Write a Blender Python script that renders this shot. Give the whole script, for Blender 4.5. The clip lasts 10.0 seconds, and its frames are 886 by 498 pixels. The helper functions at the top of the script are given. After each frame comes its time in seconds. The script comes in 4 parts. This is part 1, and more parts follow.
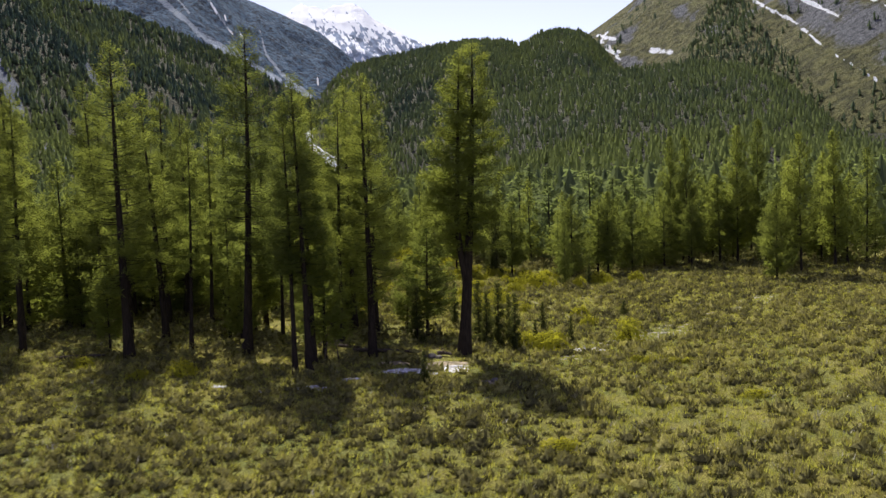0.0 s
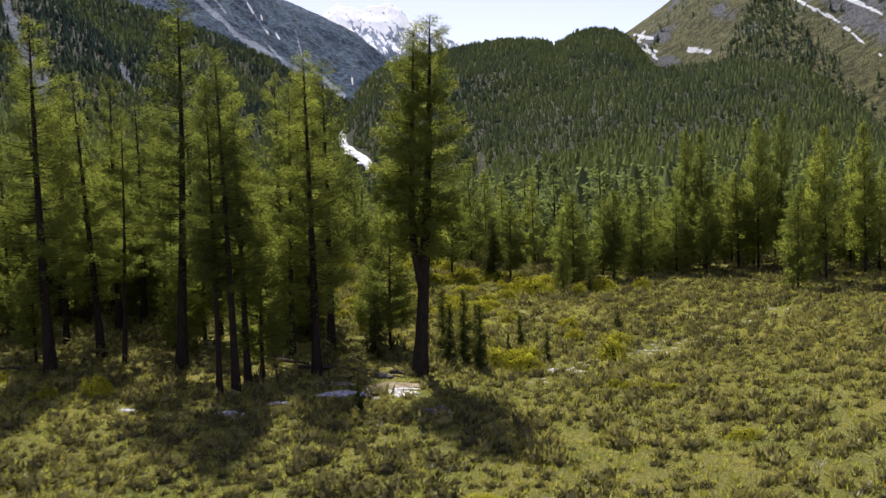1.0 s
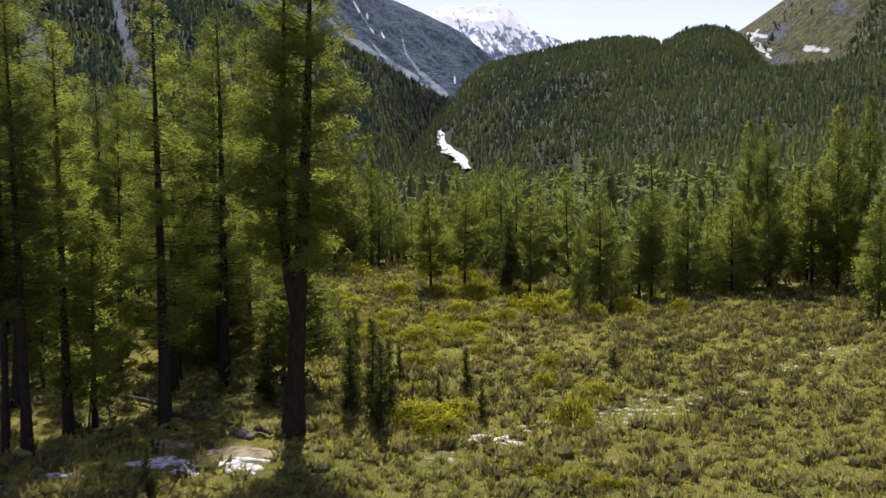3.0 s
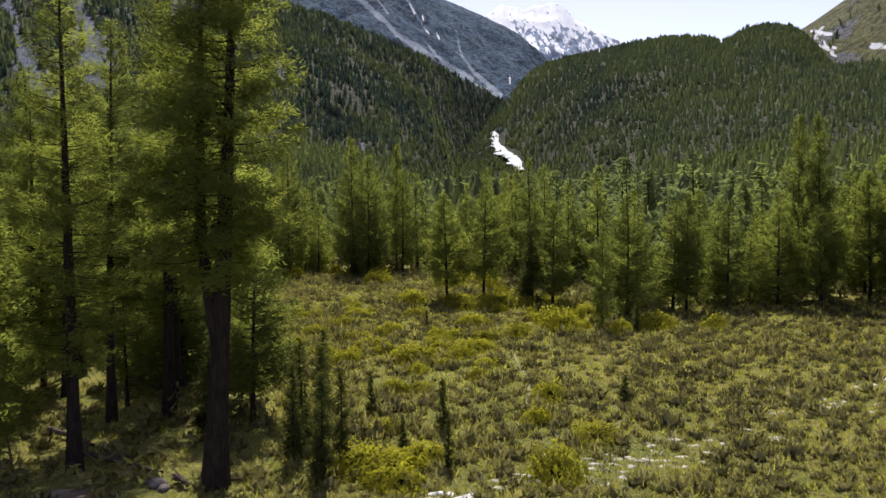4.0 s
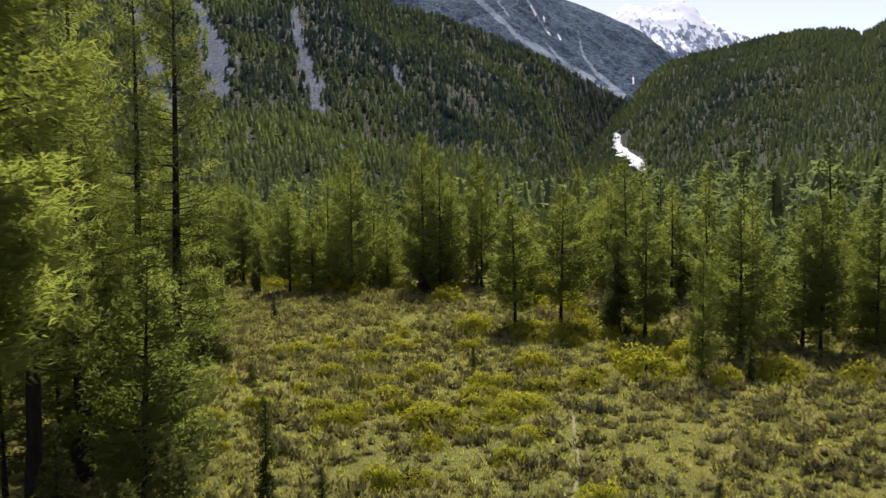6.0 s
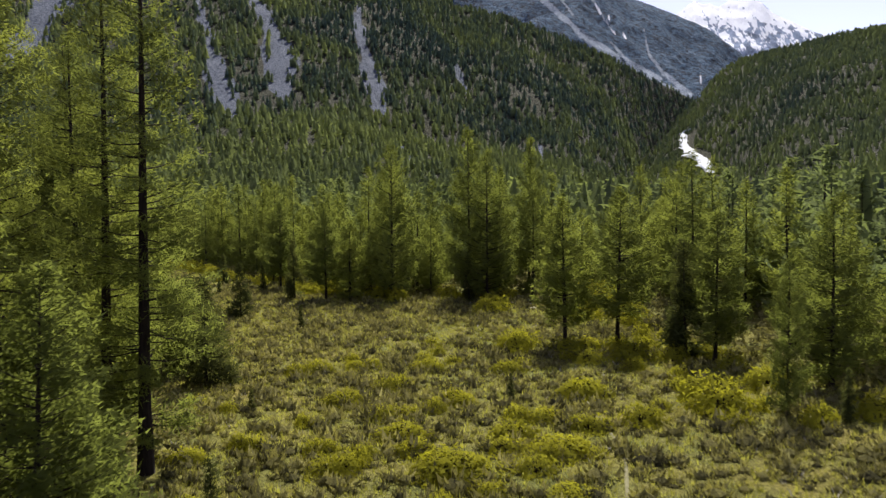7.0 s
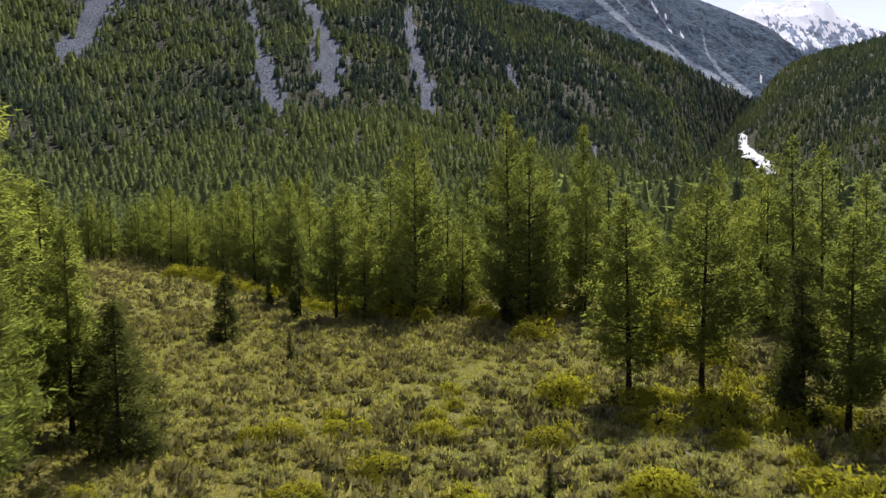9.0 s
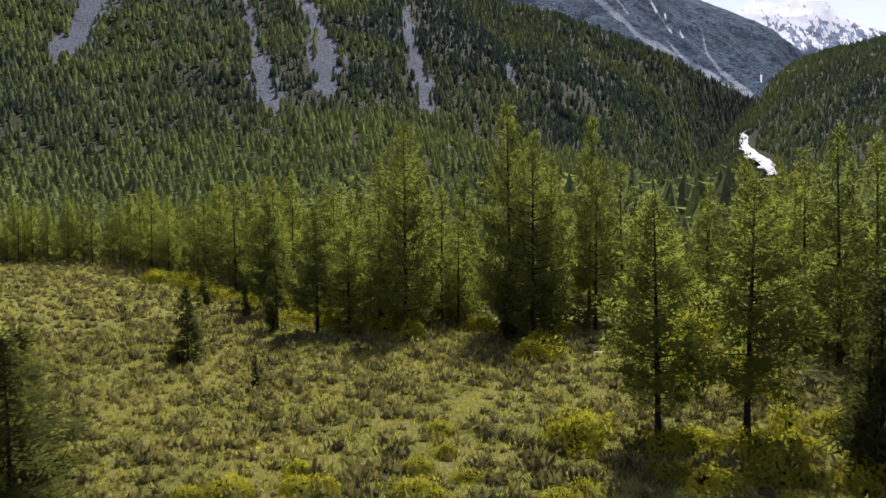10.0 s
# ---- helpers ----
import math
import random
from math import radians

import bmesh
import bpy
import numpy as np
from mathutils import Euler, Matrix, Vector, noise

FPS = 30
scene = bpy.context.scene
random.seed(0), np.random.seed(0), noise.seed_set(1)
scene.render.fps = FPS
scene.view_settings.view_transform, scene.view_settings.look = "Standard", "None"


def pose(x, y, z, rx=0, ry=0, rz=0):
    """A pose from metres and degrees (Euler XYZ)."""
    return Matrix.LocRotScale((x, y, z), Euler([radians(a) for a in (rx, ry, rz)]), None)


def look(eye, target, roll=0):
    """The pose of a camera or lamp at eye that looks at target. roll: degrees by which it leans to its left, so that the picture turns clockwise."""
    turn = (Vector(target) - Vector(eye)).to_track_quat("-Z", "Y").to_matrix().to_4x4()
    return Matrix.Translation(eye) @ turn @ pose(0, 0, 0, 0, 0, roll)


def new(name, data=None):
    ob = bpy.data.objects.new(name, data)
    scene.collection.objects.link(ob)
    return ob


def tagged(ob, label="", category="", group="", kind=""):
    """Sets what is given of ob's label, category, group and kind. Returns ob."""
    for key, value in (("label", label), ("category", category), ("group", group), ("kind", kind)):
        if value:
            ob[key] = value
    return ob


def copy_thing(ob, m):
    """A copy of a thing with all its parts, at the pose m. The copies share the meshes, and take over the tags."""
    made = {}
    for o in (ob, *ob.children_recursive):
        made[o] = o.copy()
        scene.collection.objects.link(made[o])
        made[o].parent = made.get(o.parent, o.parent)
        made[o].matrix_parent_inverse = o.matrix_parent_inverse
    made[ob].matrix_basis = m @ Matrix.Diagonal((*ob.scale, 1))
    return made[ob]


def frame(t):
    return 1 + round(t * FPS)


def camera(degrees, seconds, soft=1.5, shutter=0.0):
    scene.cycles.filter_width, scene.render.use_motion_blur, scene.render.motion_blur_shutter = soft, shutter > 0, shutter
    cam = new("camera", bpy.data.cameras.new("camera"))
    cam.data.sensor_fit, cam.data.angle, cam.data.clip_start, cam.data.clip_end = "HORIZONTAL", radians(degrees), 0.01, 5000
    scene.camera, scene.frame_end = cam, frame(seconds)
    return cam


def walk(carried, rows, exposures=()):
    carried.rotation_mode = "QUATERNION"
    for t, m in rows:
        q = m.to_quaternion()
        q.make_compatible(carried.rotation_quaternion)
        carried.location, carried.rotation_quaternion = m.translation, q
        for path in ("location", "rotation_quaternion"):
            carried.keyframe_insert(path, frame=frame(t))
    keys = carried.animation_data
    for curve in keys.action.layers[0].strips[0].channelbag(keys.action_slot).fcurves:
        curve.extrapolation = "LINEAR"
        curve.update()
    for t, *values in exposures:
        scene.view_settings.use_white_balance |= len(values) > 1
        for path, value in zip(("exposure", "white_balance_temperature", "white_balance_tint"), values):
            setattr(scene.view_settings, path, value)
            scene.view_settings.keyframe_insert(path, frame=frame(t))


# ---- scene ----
cam = camera(51.00, 10.0, soft=1.4, shutter=0.4)
PATH = [
    (0, (-0.000, 0.000, 13.814), (-4.962, 19.316, 12.304), -2.71),
    (0.5, (1.590, 5.462, 13.447), (-3.724, 24.686, 11.963), -2.64),
    (1, (3.016, 10.655, 13.063), (-2.693, 29.767, 11.598), -2.41),
    (1.5, (4.481, 15.998, 12.722), (-1.713, 34.959, 11.272), -2.05),
    (2, (5.891, 21.318, 12.458), (-0.827, 40.101, 11.025), -1.77),
    (2.5, (7.066, 26.441, 12.250), (-0.198, 45.022, 10.838), -1.54),
    (4, (8.350, 40.620, 11.950), (-0.563, 58.475, 10.627), -1.36),
    (4.5, (7.993, 45.095, 11.937), (-1.472, 62.666, 10.646), -1.40),
    (5, (7.228, 49.580, 11.861), (-2.797, 66.841, 10.609), -1.56),
    (5.5, (6.147, 54.026, 11.828), (-4.464, 70.935, 10.612), -1.65),
    (7, (1.090, 66.843, 11.580), (-11.190, 82.589, 10.461), -1.56),
    (7.5, (-1.111, 70.940, 11.507), (-13.878, 86.296, 10.413), -1.48),
    (8, (-3.466, 74.840, 11.424), (-16.523, 89.952, 10.353), -1.40),
    (8.5, (-5.968, 78.584, 11.331), (-19.118, 93.617, 10.274), -1.40),
    (9, (-8.651, 82.295, 11.269), (-21.804, 97.325, 10.221), -1.40),
    (9.5, (-11.479, 85.982, 11.251), (-24.640, 101.006, 10.210), -1.42),
    (10, (-14.357, 89.585, 11.241), (-27.496, 104.628, 10.207), -1.46),
]
walk(cam, [(t, look(eye, target, roll)) for t, eye, target, roll in PATH])

# ---- world, sun, exposure ----
SUN_AZ, SUN_EL = -27.0, 49.0          # degrees: clockwise from +y, above the horizon
world = bpy.data.worlds.new("world")
scene.world = world
world.use_nodes = True
wn = world.node_tree.nodes
sky = wn.new("ShaderNodeTexSky")
sky.sky_type, sky.sun_disc = "NISHITA", False
sky.sun_elevation, sky.sun_rotation = radians(SUN_EL), radians(SUN_AZ)
sky.altitude, sky.dust_density, sky.air_density = 1800, 1.6, 1.0
wn["Background"].inputs["Strength"].default_value = 0.125
veil = wn.new("ShaderNodeHueSaturation")          # thin high cloud takes most of the blue out of the sky
veil.inputs["Saturation"].default_value, veil.inputs["Hue"].default_value = 0.80, 0.545
world.node_tree.links.new(sky.outputs["Color"], veil.inputs["Color"])
world.node_tree.links.new(veil.outputs["Color"], wn["Background"].inputs["Color"])
sun_data = bpy.data.lights.new("sun", "SUN")
sun_data.energy, sun_data.angle, sun_data.color = 5.0, radians(0.5), (1.0, 0.95, 0.88)
sun = new("sun", sun_data)
sun_dir = Vector((math.sin(radians(SUN_AZ)) * math.cos(radians(SUN_EL)),
                  math.cos(radians(SUN_AZ)) * math.cos(radians(SUN_EL)), math.sin(radians(SUN_EL))))
sun.matrix_basis = look(sun_dir * 100, (0, 0, 0))
scene.view_settings.exposure = 0.45


# ---- materials ----
def material(name):
    m = bpy.data.materials.new(name)
    m.use_nodes = True
    nt = m.node_tree
    return m, nt, nt.nodes["Principled BSDF"]


def node(nt, kind, **values):
    n = nt.nodes.new(kind)
    for key, value in values.items():
        n.inputs[key].default_value = value
    return n


def noise_tex(nt, scale, detail=4.0, rough=0.55, coords="Object"):
    tc = nt.nodes.new("ShaderNodeTexCoord")
    n = node(nt, "ShaderNodeTexNoise", Scale=scale, Detail=detail, Roughness=rough)
    nt.links.new(tc.outputs[coords], n.inputs["Vector"])
    return n.outputs["Fac"]


def ramp(nt, fac, stops):
    r = nt.nodes.new("ShaderNodeValToRGB")
    while len(r.color_ramp.elements) < len(stops):
        r.color_ramp.elements.new(0.5)
    for e, (p, c) in zip(r.color_ramp.elements, stops):
        e.position, e.color = p, (*c, 1)
    nt.links.new(fac, r.inputs["Fac"])
    return r.outputs["Color"]


def mix(nt, fac, a, b, mode="MIX"):
    m = nt.nodes.new("ShaderNodeMix")
    m.data_type, m.blend_type = "RGBA", mode
    for value, key in ((fac, 0), (a, 6), (b, 7)):
        if hasattr(value, "links"):
            nt.links.new(value, m.inputs[key])
        elif key == 0:
            m.inputs[key].default_value = value
        else:
            m.inputs[key].default_value = (*value, 1)
    return m.outputs[2]


def bump(nt, bsdf, height, strength, distance):
    b = node(nt, "ShaderNodeBump", Strength=strength, Distance=distance)
    nt.links.new(height, b.inputs["Height"])
    nt.links.new(b.outputs["Normal"], bsdf.inputs["Normal"])


def foliage_mat(name, dark, light, glow, through_part=0.5, source="object", own=0.45, speckle=0.0):
    """Leaves: matt on top, with light shining through; hue differs leaf by leaf and plant by plant."""
    m, nt, bsdf = material(name)
    geo = nt.nodes.new("ShaderNodeNewGeometry")
    if source == "object":
        plant = nt.nodes.new("ShaderNodeObjectInfo").outputs["Random"]
    else:
        plant = nt.nodes.new("ShaderNodeAttribute")
        plant.attribute_name = "tint"
        plant = plant.outputs["Fac"]
    blend = node(nt, "ShaderNodeMath")
    blend.operation = "MULTIPLY_ADD"
    nt.links.new(geo.outputs["Random Per Island"], blend.inputs[0])
    blend.inputs[1].default_value = own
    half = node(nt, "ShaderNodeMath")
    half.operation = "MULTIPLY"
    half.inputs[1].default_value = 1 - own
    nt.links.new(plant, half.inputs[0])
    nt.links.new(half.outputs[0], blend.inputs[2])
    col = ramp(nt, blend.outputs[0], [(0.0, dark), (1.0, light)])
    if speckle:
        dots = ramp(nt, noise_tex(nt, speckle, 5.0, 0.8), [(0.36, (0.55, 0.55, 0.57)), (0.5, (1, 1, 1)), (0.64, (1.5, 1.47, 1.4))])
        col = mix(nt, 1.0, col, dots, "MULTIPLY")
    diff = nt.nodes.new("ShaderNodeBsdfDiffuse")
    tran = nt.nodes.new("ShaderNodeBsdfTranslucent")
    nt.links.new(col, diff.inputs["Color"])
    tcol = mix(nt, 1.0, col, glow, "MULTIPLY")
    nt.links.new(tcol, tran.inputs["Color"])
    ms = nt.nodes.new("ShaderNodeMixShader")
    ms.inputs[0].default_value = through_part
    nt.links.new(diff.outputs[0], ms.inputs[1])
    nt.links.new(tran.outputs[0], ms.inputs[2])
    nt.links.new(ms.outputs[0], nt.nodes["Material Output"].inputs["Surface"])
    nt.nodes.remove(bsdf)
    return m


M_LARCH = foliage_mat("larch_needles", (0.105, 0.124, 0.036), (0.180, 0.200, 0.047), (1.8, 1.8, 1.2), 0.6, "object", 0.25)
# Dark end is blued to stand in for haze over the far woods.
M_LARCH_HAZY = foliage_mat("larch_needles_hazy", (0.044, 0.070, 0.066), (0.200, 0.230, 0.076), (1.6, 1.65, 1.15), 0.42, "tint", 0.14)
M_SPRUCE = foliage_mat("spruce_needles", (0.048, 0.057, 0.020), (0.105, 0.112, 0.032), (1.5, 1.5, 1.0), 0.4)
M_WILLOW = foliage_mat("willow_leaves", (0.20, 0.195, 0.024), (0.36, 0.345, 0.036), (1.6, 1.6, 1.0), 0.45)
M_SHRUB = foliage_mat("dwarf_birch", (0.070, 0.066, 0.034), (0.31, 0.285, 0.095), (1.4, 1.4, 1.0), 0.3, "tint", 0.3, 9.0)
M_GRASS = foliage_mat("grass_blades", (0.22, 0.22, 0.036), (0.45, 0.435, 0.105), (1.4, 1.4, 1.0), 0.45, "tint")


def bark_mat(name, dark, light):
    m, nt, bsdf = material(name)
    bsdf.inputs["Specular IOR Level"].default_value = 0.1
    tc = nt.nodes.new("ShaderNodeTexCoord")
    mp = nt.nodes.new("ShaderNodeMapping")
    mp.inputs["Scale"].default_value = (9, 9, 1.6)
    nt.links.new(tc.outputs["Object"], mp.inputs["Vector"])
    n = node(nt, "ShaderNodeTexNoise", Scale=1.0, Detail=6.0, Roughness=0.65)
    nt.links.new(mp.outputs[0], n.inputs["Vector"])
    nt.links.new(ramp(nt, n.outputs["Fac"], [(0.3, dark), (0.7, light)]), bsdf.inputs["Base Color"])
    bsdf.inputs["Roughness"].default_value = 0.95
    bump(nt, bsdf, n.outputs["Fac"], 0.8, 0.05)
    return m


M_BARK = bark_mat("larch_bark", (0.012, 0.009, 0.007), (0.046, 0.034, 0.026))
M_DEADWOOD = bark_mat("weathered_wood", (0.035, 0.026, 0.02), (0.13, 0.10, 0.08))


def meadow_mat():
    m, nt, bsdf = material("meadow_ground")
    fine = noise_tex(nt, 7.0, 9.0, 0.85)
    mid = noise_tex(nt, 0.22, 4.0)
    big = noise_tex(nt, 0.035, 3.0)
    grass = ramp(nt, fine, [(0.34, (0.050, 0.046, 0.020)), (0.45, (0.142, 0.140, 0.046)), (0.55, (0.270, 0.268, 0.078)), (0.68, (0.46, 0.45, 0.20))])
    dry = ramp(nt, mid, [(0.35, (0.75, 0.82, 0.7)), (0.65, (1.15, 1.05, 0.95))])
    grass = mix(nt, 1.0, grass, dry, "MULTIPLY")
    wide = ramp(nt, big, [(0.35, (0.9, 0.95, 0.9)), (0.65, (1.08, 1.0, 0.9))])
    grass = mix(nt, 1.0, grass, wide, "MULTIPLY")
    nt.links.new(grass, bsdf.inputs["Base Color"])
    bsdf.inputs["Roughness"].default_value = 1.0
    bsdf.inputs["Specular IOR Level"].default_value = 0.1
    bump(nt, bsdf, fine, 0.7, 0.25)
    return m


def slope_mat(name, base, base2, stone, stone2, scale, rag=1.6, mottle=0.5):
    """Hillside soil with bare stone where the 'bare' attribute says, and snow by 'snow'."""
    m, nt, bsdf = material(name)
    n1 = noise_tex(nt, 0.030 * scale, 6.0, 0.65)
    n2 = noise_tex(nt, 0.25 * scale, 5.0, 0.7)
    soil = mix(nt, n1, base, base2)
    rock = ramp(nt, n2, [(0.36, stone), (0.64, stone2)])
    bare = nt.nodes.new("ShaderNodeAttribute")
    bare.attribute_name = "bare"
    n3 = noise_tex(nt, 0.09 * scale, 8.0, 0.75)
    soil = mix(nt, 1.0, soil, ramp(nt, n3, [(0.41, (1 - mottle, 1.02 - mottle, 1.04 - mottle)), (0.5, (1, 1, 1)), (0.59, (1 + mottle, 0.97 + mottle, 0.92 + mottle))]), "MULTIPLY")
    ragged = node(nt, "ShaderNodeMath")
    ragged.operation = "ADD"
    nt.links.new(bare.outputs["Fac"], ragged.inputs[0])
    shift = node(nt, "ShaderNodeMath")
    shift.operation = "MULTIPLY_ADD"
    nt.links.new(n3, shift.inputs[0])
    shift.inputs[1].default_value, shift.inputs[2].default_value = rag, -rag / 2
    nt.links.new(shift.outputs[0], ragged.inputs[1])
    col = mix(nt, ramp(nt, ragged.outputs[0], [(0.35, (0, 0, 0)), (0.65, (1, 1, 1))]), soil, rock)
    snow = nt.nodes.new("ShaderNodeAttribute")
    snow.attribute_name = "snow"
    edge = node(nt, "ShaderNodeMath")
    edge.operation = "ADD"
    nt.links.new(snow.outputs["Fac"], edge.inputs[0])
    wob = node(nt, "ShaderNodeMath")
    wob.operation = "MULTIPLY_ADD"
    nt.links.new(n2, wob.inputs[0])
    wob.inputs[1].default_value, wob.inputs[2].default_value = 0.6, -0.3
    nt.links.new(wob.outputs[0], edge.inputs[1])
    sharp = ramp(nt, edge.outputs[0], [(0.44, (0, 0, 0)), (0.56, (1, 1, 1))])
    col = mix(nt, sharp, col, (0.90, 0.92, 0.95))
    nt.links.new(col, bsdf.inputs["Base Color"])
    bsdf.inputs["Roughness"].default_value = 0.95
    bsdf.inputs["Specular IOR Level"].default_value = 0.15
    bump(nt, bsdf, n3, 1.0, min(12.0 / scale, 18.0))
    return m


M_MEADOW = meadow_mat()
M_HILL = slope_mat("hill_soil", (0.036, 0.043, 0.024), (0.080, 0.076, 0.045), (0.075, 0.090, 0.12), (0.19, 0.215, 0.26), 2.0, 0.9)
M_GREEN_MOUNT = slope_mat("alpine_turf", (0.085, 0.092, 0.034), (0.155, 0.145, 0.055), (0.09, 0.095, 0.10), (0.22, 0.225, 0.235), 0.8)
# The rock's strong blue is distance haze put into its colour.
M_ROCK_MOUNT = slope_mat("hazy_rock", (0.018, 0.044, 0.082), (0.066, 0.120, 0.185), (0.19, 0.24, 0.30), (0.40, 0.45, 0.51), 1.0, 1.7, 0.8)
# Pale blue beneath the snow: haze painted into the peak's rock.
M_SNOW_MOUNT = slope_mat("hazy_snowy_rock", (0.14, 0.19, 0.29), (0.28, 0.34, 0.44), (0.2, 0.2, 0.22), (0.3, 0.3, 0.3), 0.2)


def plain_mat(name, a, b, scale, rough=0.8, lump=0.3, dist=0.05, edges=(0.3, 0.7)):
    m, nt, bsdf = material(name)
    n = noise_tex(nt, scale, 6.0, 0.65)
    nt.links.new(ramp(nt, n, [(edges[0], a), (edges[1], b)]), bsdf.inputs["Base Color"])
    bsdf.inputs["Roughness"].default_value = rough
    bump(nt, bsdf, n, lump, dist)
    return m


M_SNOW = plain_mat("old_snow", (0.20, 0.18, 0.15), (0.66, 0.66, 0.67), 3.0, 0.75, 0.5, 0.08, (0.38, 0.56))
M_WATER = plain_mat("white_water", (0.16, 0.19, 0.22), (0.80, 0.83, 0.86), 0.3, 0.8, 1.0, 2.0, (0.34, 0.50))
M_SOIL = plain_mat("bare_soil", (0.10, 0.085, 0.04), (0.34, 0.27, 0.17), 1.6, 1.0, 0.5, 0.05, (0.36, 0.62))
M_STONE = plain_mat("brown_stone", (0.06, 0.05, 0.042), (0.17, 0.145, 0.125), 3.0, 0.9)
M_TRAIL = plain_mat("worn_path", (0.15, 0.14, 0.06), (0.25, 0.23, 0.11), 3.0, 1.0)
M_DRYGRASS = plain_mat("pale_dry_grass", (0.20, 0.18, 0.10), (0.56, 0.53, 0.42), 3.0, 1.0, 0.4, 0.05, (0.36, 0.60))


# ---- helpers for meshes ----
def mesh_from(name, verts, faces, mat, attrs=None, smooth=False):
    """A mesh from arrays of vertices and faces (all with the same number of corners)."""
    me = bpy.data.meshes.new(name)
    verts, faces = np.asarray(verts, np.float32), np.asarray(faces, np.int32)
    k = faces.shape[1]
    me.vertices.add(len(verts))
    me.vertices.foreach_set("co", verts.ravel())
    me.loops.add(faces.size)
    me.loops.foreach_set("vertex_index", faces.ravel())
    me.polygons.add(len(faces))
    me.polygons.foreach_set("loop_start", np.arange(0, faces.size, k, dtype=np.int32))
    if smooth:
        me.polygons.foreach_set("use_smooth", np.ones(len(faces), bool))
    for key, values in (attrs or {}).items():
        a = me.attributes.new(key, "FLOAT", "POINT")
        a.data.foreach_set("value", np.asarray(values, np.float32))
    me.update(calc_edges=True)
    me.materials.append(mat)
    return me


def child(name, me, parent, label=""):
    ob = new(name, me)
    ob.parent = parent
    return tagged(ob, label)


def tris_to_mesh(name, tri, mat, tint=None, centre=None, soft=0.86, lift=0.7):
    """tri: (n, 3, 3) corners of loose triangles; with a centre, their normals lean outwards from the plant's axis."""
    n, normals = len(tri), None
    if centre is not None:
        out = tri.mean(1) - centre
        if lift is not None:
            out[:, 2] = 0
        out /= np.linalg.norm(out, axis=1)[:, None] + 0.03
        if lift is not None:
            out[:, 2] = lift
        geo = np.cross(tri[:, 1] - tri[:, 0], tri[:, 2] - tri[:, 0])
        geo /= np.linalg.norm(geo, axis=1)[:, None] + 1e-12
        turned = (geo * out).sum(1) < 0
        tri = tri.copy()
        tri[turned] = tri[turned][:, [0, 2, 1]]
        geo[turned] *= -1
        normals = soft * out + (1 - soft) * geo
        normals /= np.linalg.norm(normals, axis=1)[:, None]
    me = mesh_from(name, tri.reshape(-1, 3), np.arange(3 * n).reshape(n, 3), mat,
                   None if tint is None else {"tint": np.repeat(tint, 3)})
    if normals is not None:
        me.normals_split_custom_set_from_vertices(np.repeat(normals, 3, 0).astype(np.float32))
    return me


def tube(path, radii, sides):
    """Vertices and quads of a tapering tube along a path."""
    path, rows = np.asarray(path, float), []
    for i, p in enumerate(path):
        d = path[min(i + 1, len(path) - 1)] - path[max(i - 1, 0)]
        d /= np.linalg.norm(d) + 1e-9
        u = np.cross(d, (0.31, 0.95, 0.05) if abs(d[2]) > 0.7 else (0, 0, 1))
        u /= np.linalg.norm(u) + 1e-9
        w = np.cross(d, u)
        a = np.arange(sides) * 2 * np.pi / sides
        rows.append(p + radii[i] * (np.cos(a)[:, None] * u + np.sin(a)[:, None] * w))
    v = np.concatenate(rows)
    q = []
    for i in range(len(path) - 1):
        for j in range(sides):
            k = (j + 1) % sides
            q.append((i * sides + j, i * sides + k, (i + 1) * sides + k, (i + 1) * sides + j))
    return v, np.array(q)


def join_tubes(parts):
    vs, fs, n = [], [], 0
    for v, f in parts:
        vs.append(v)
        fs.append(f + n)
        n += len(v)
    return np.concatenate(vs), np.concatenate(fs)


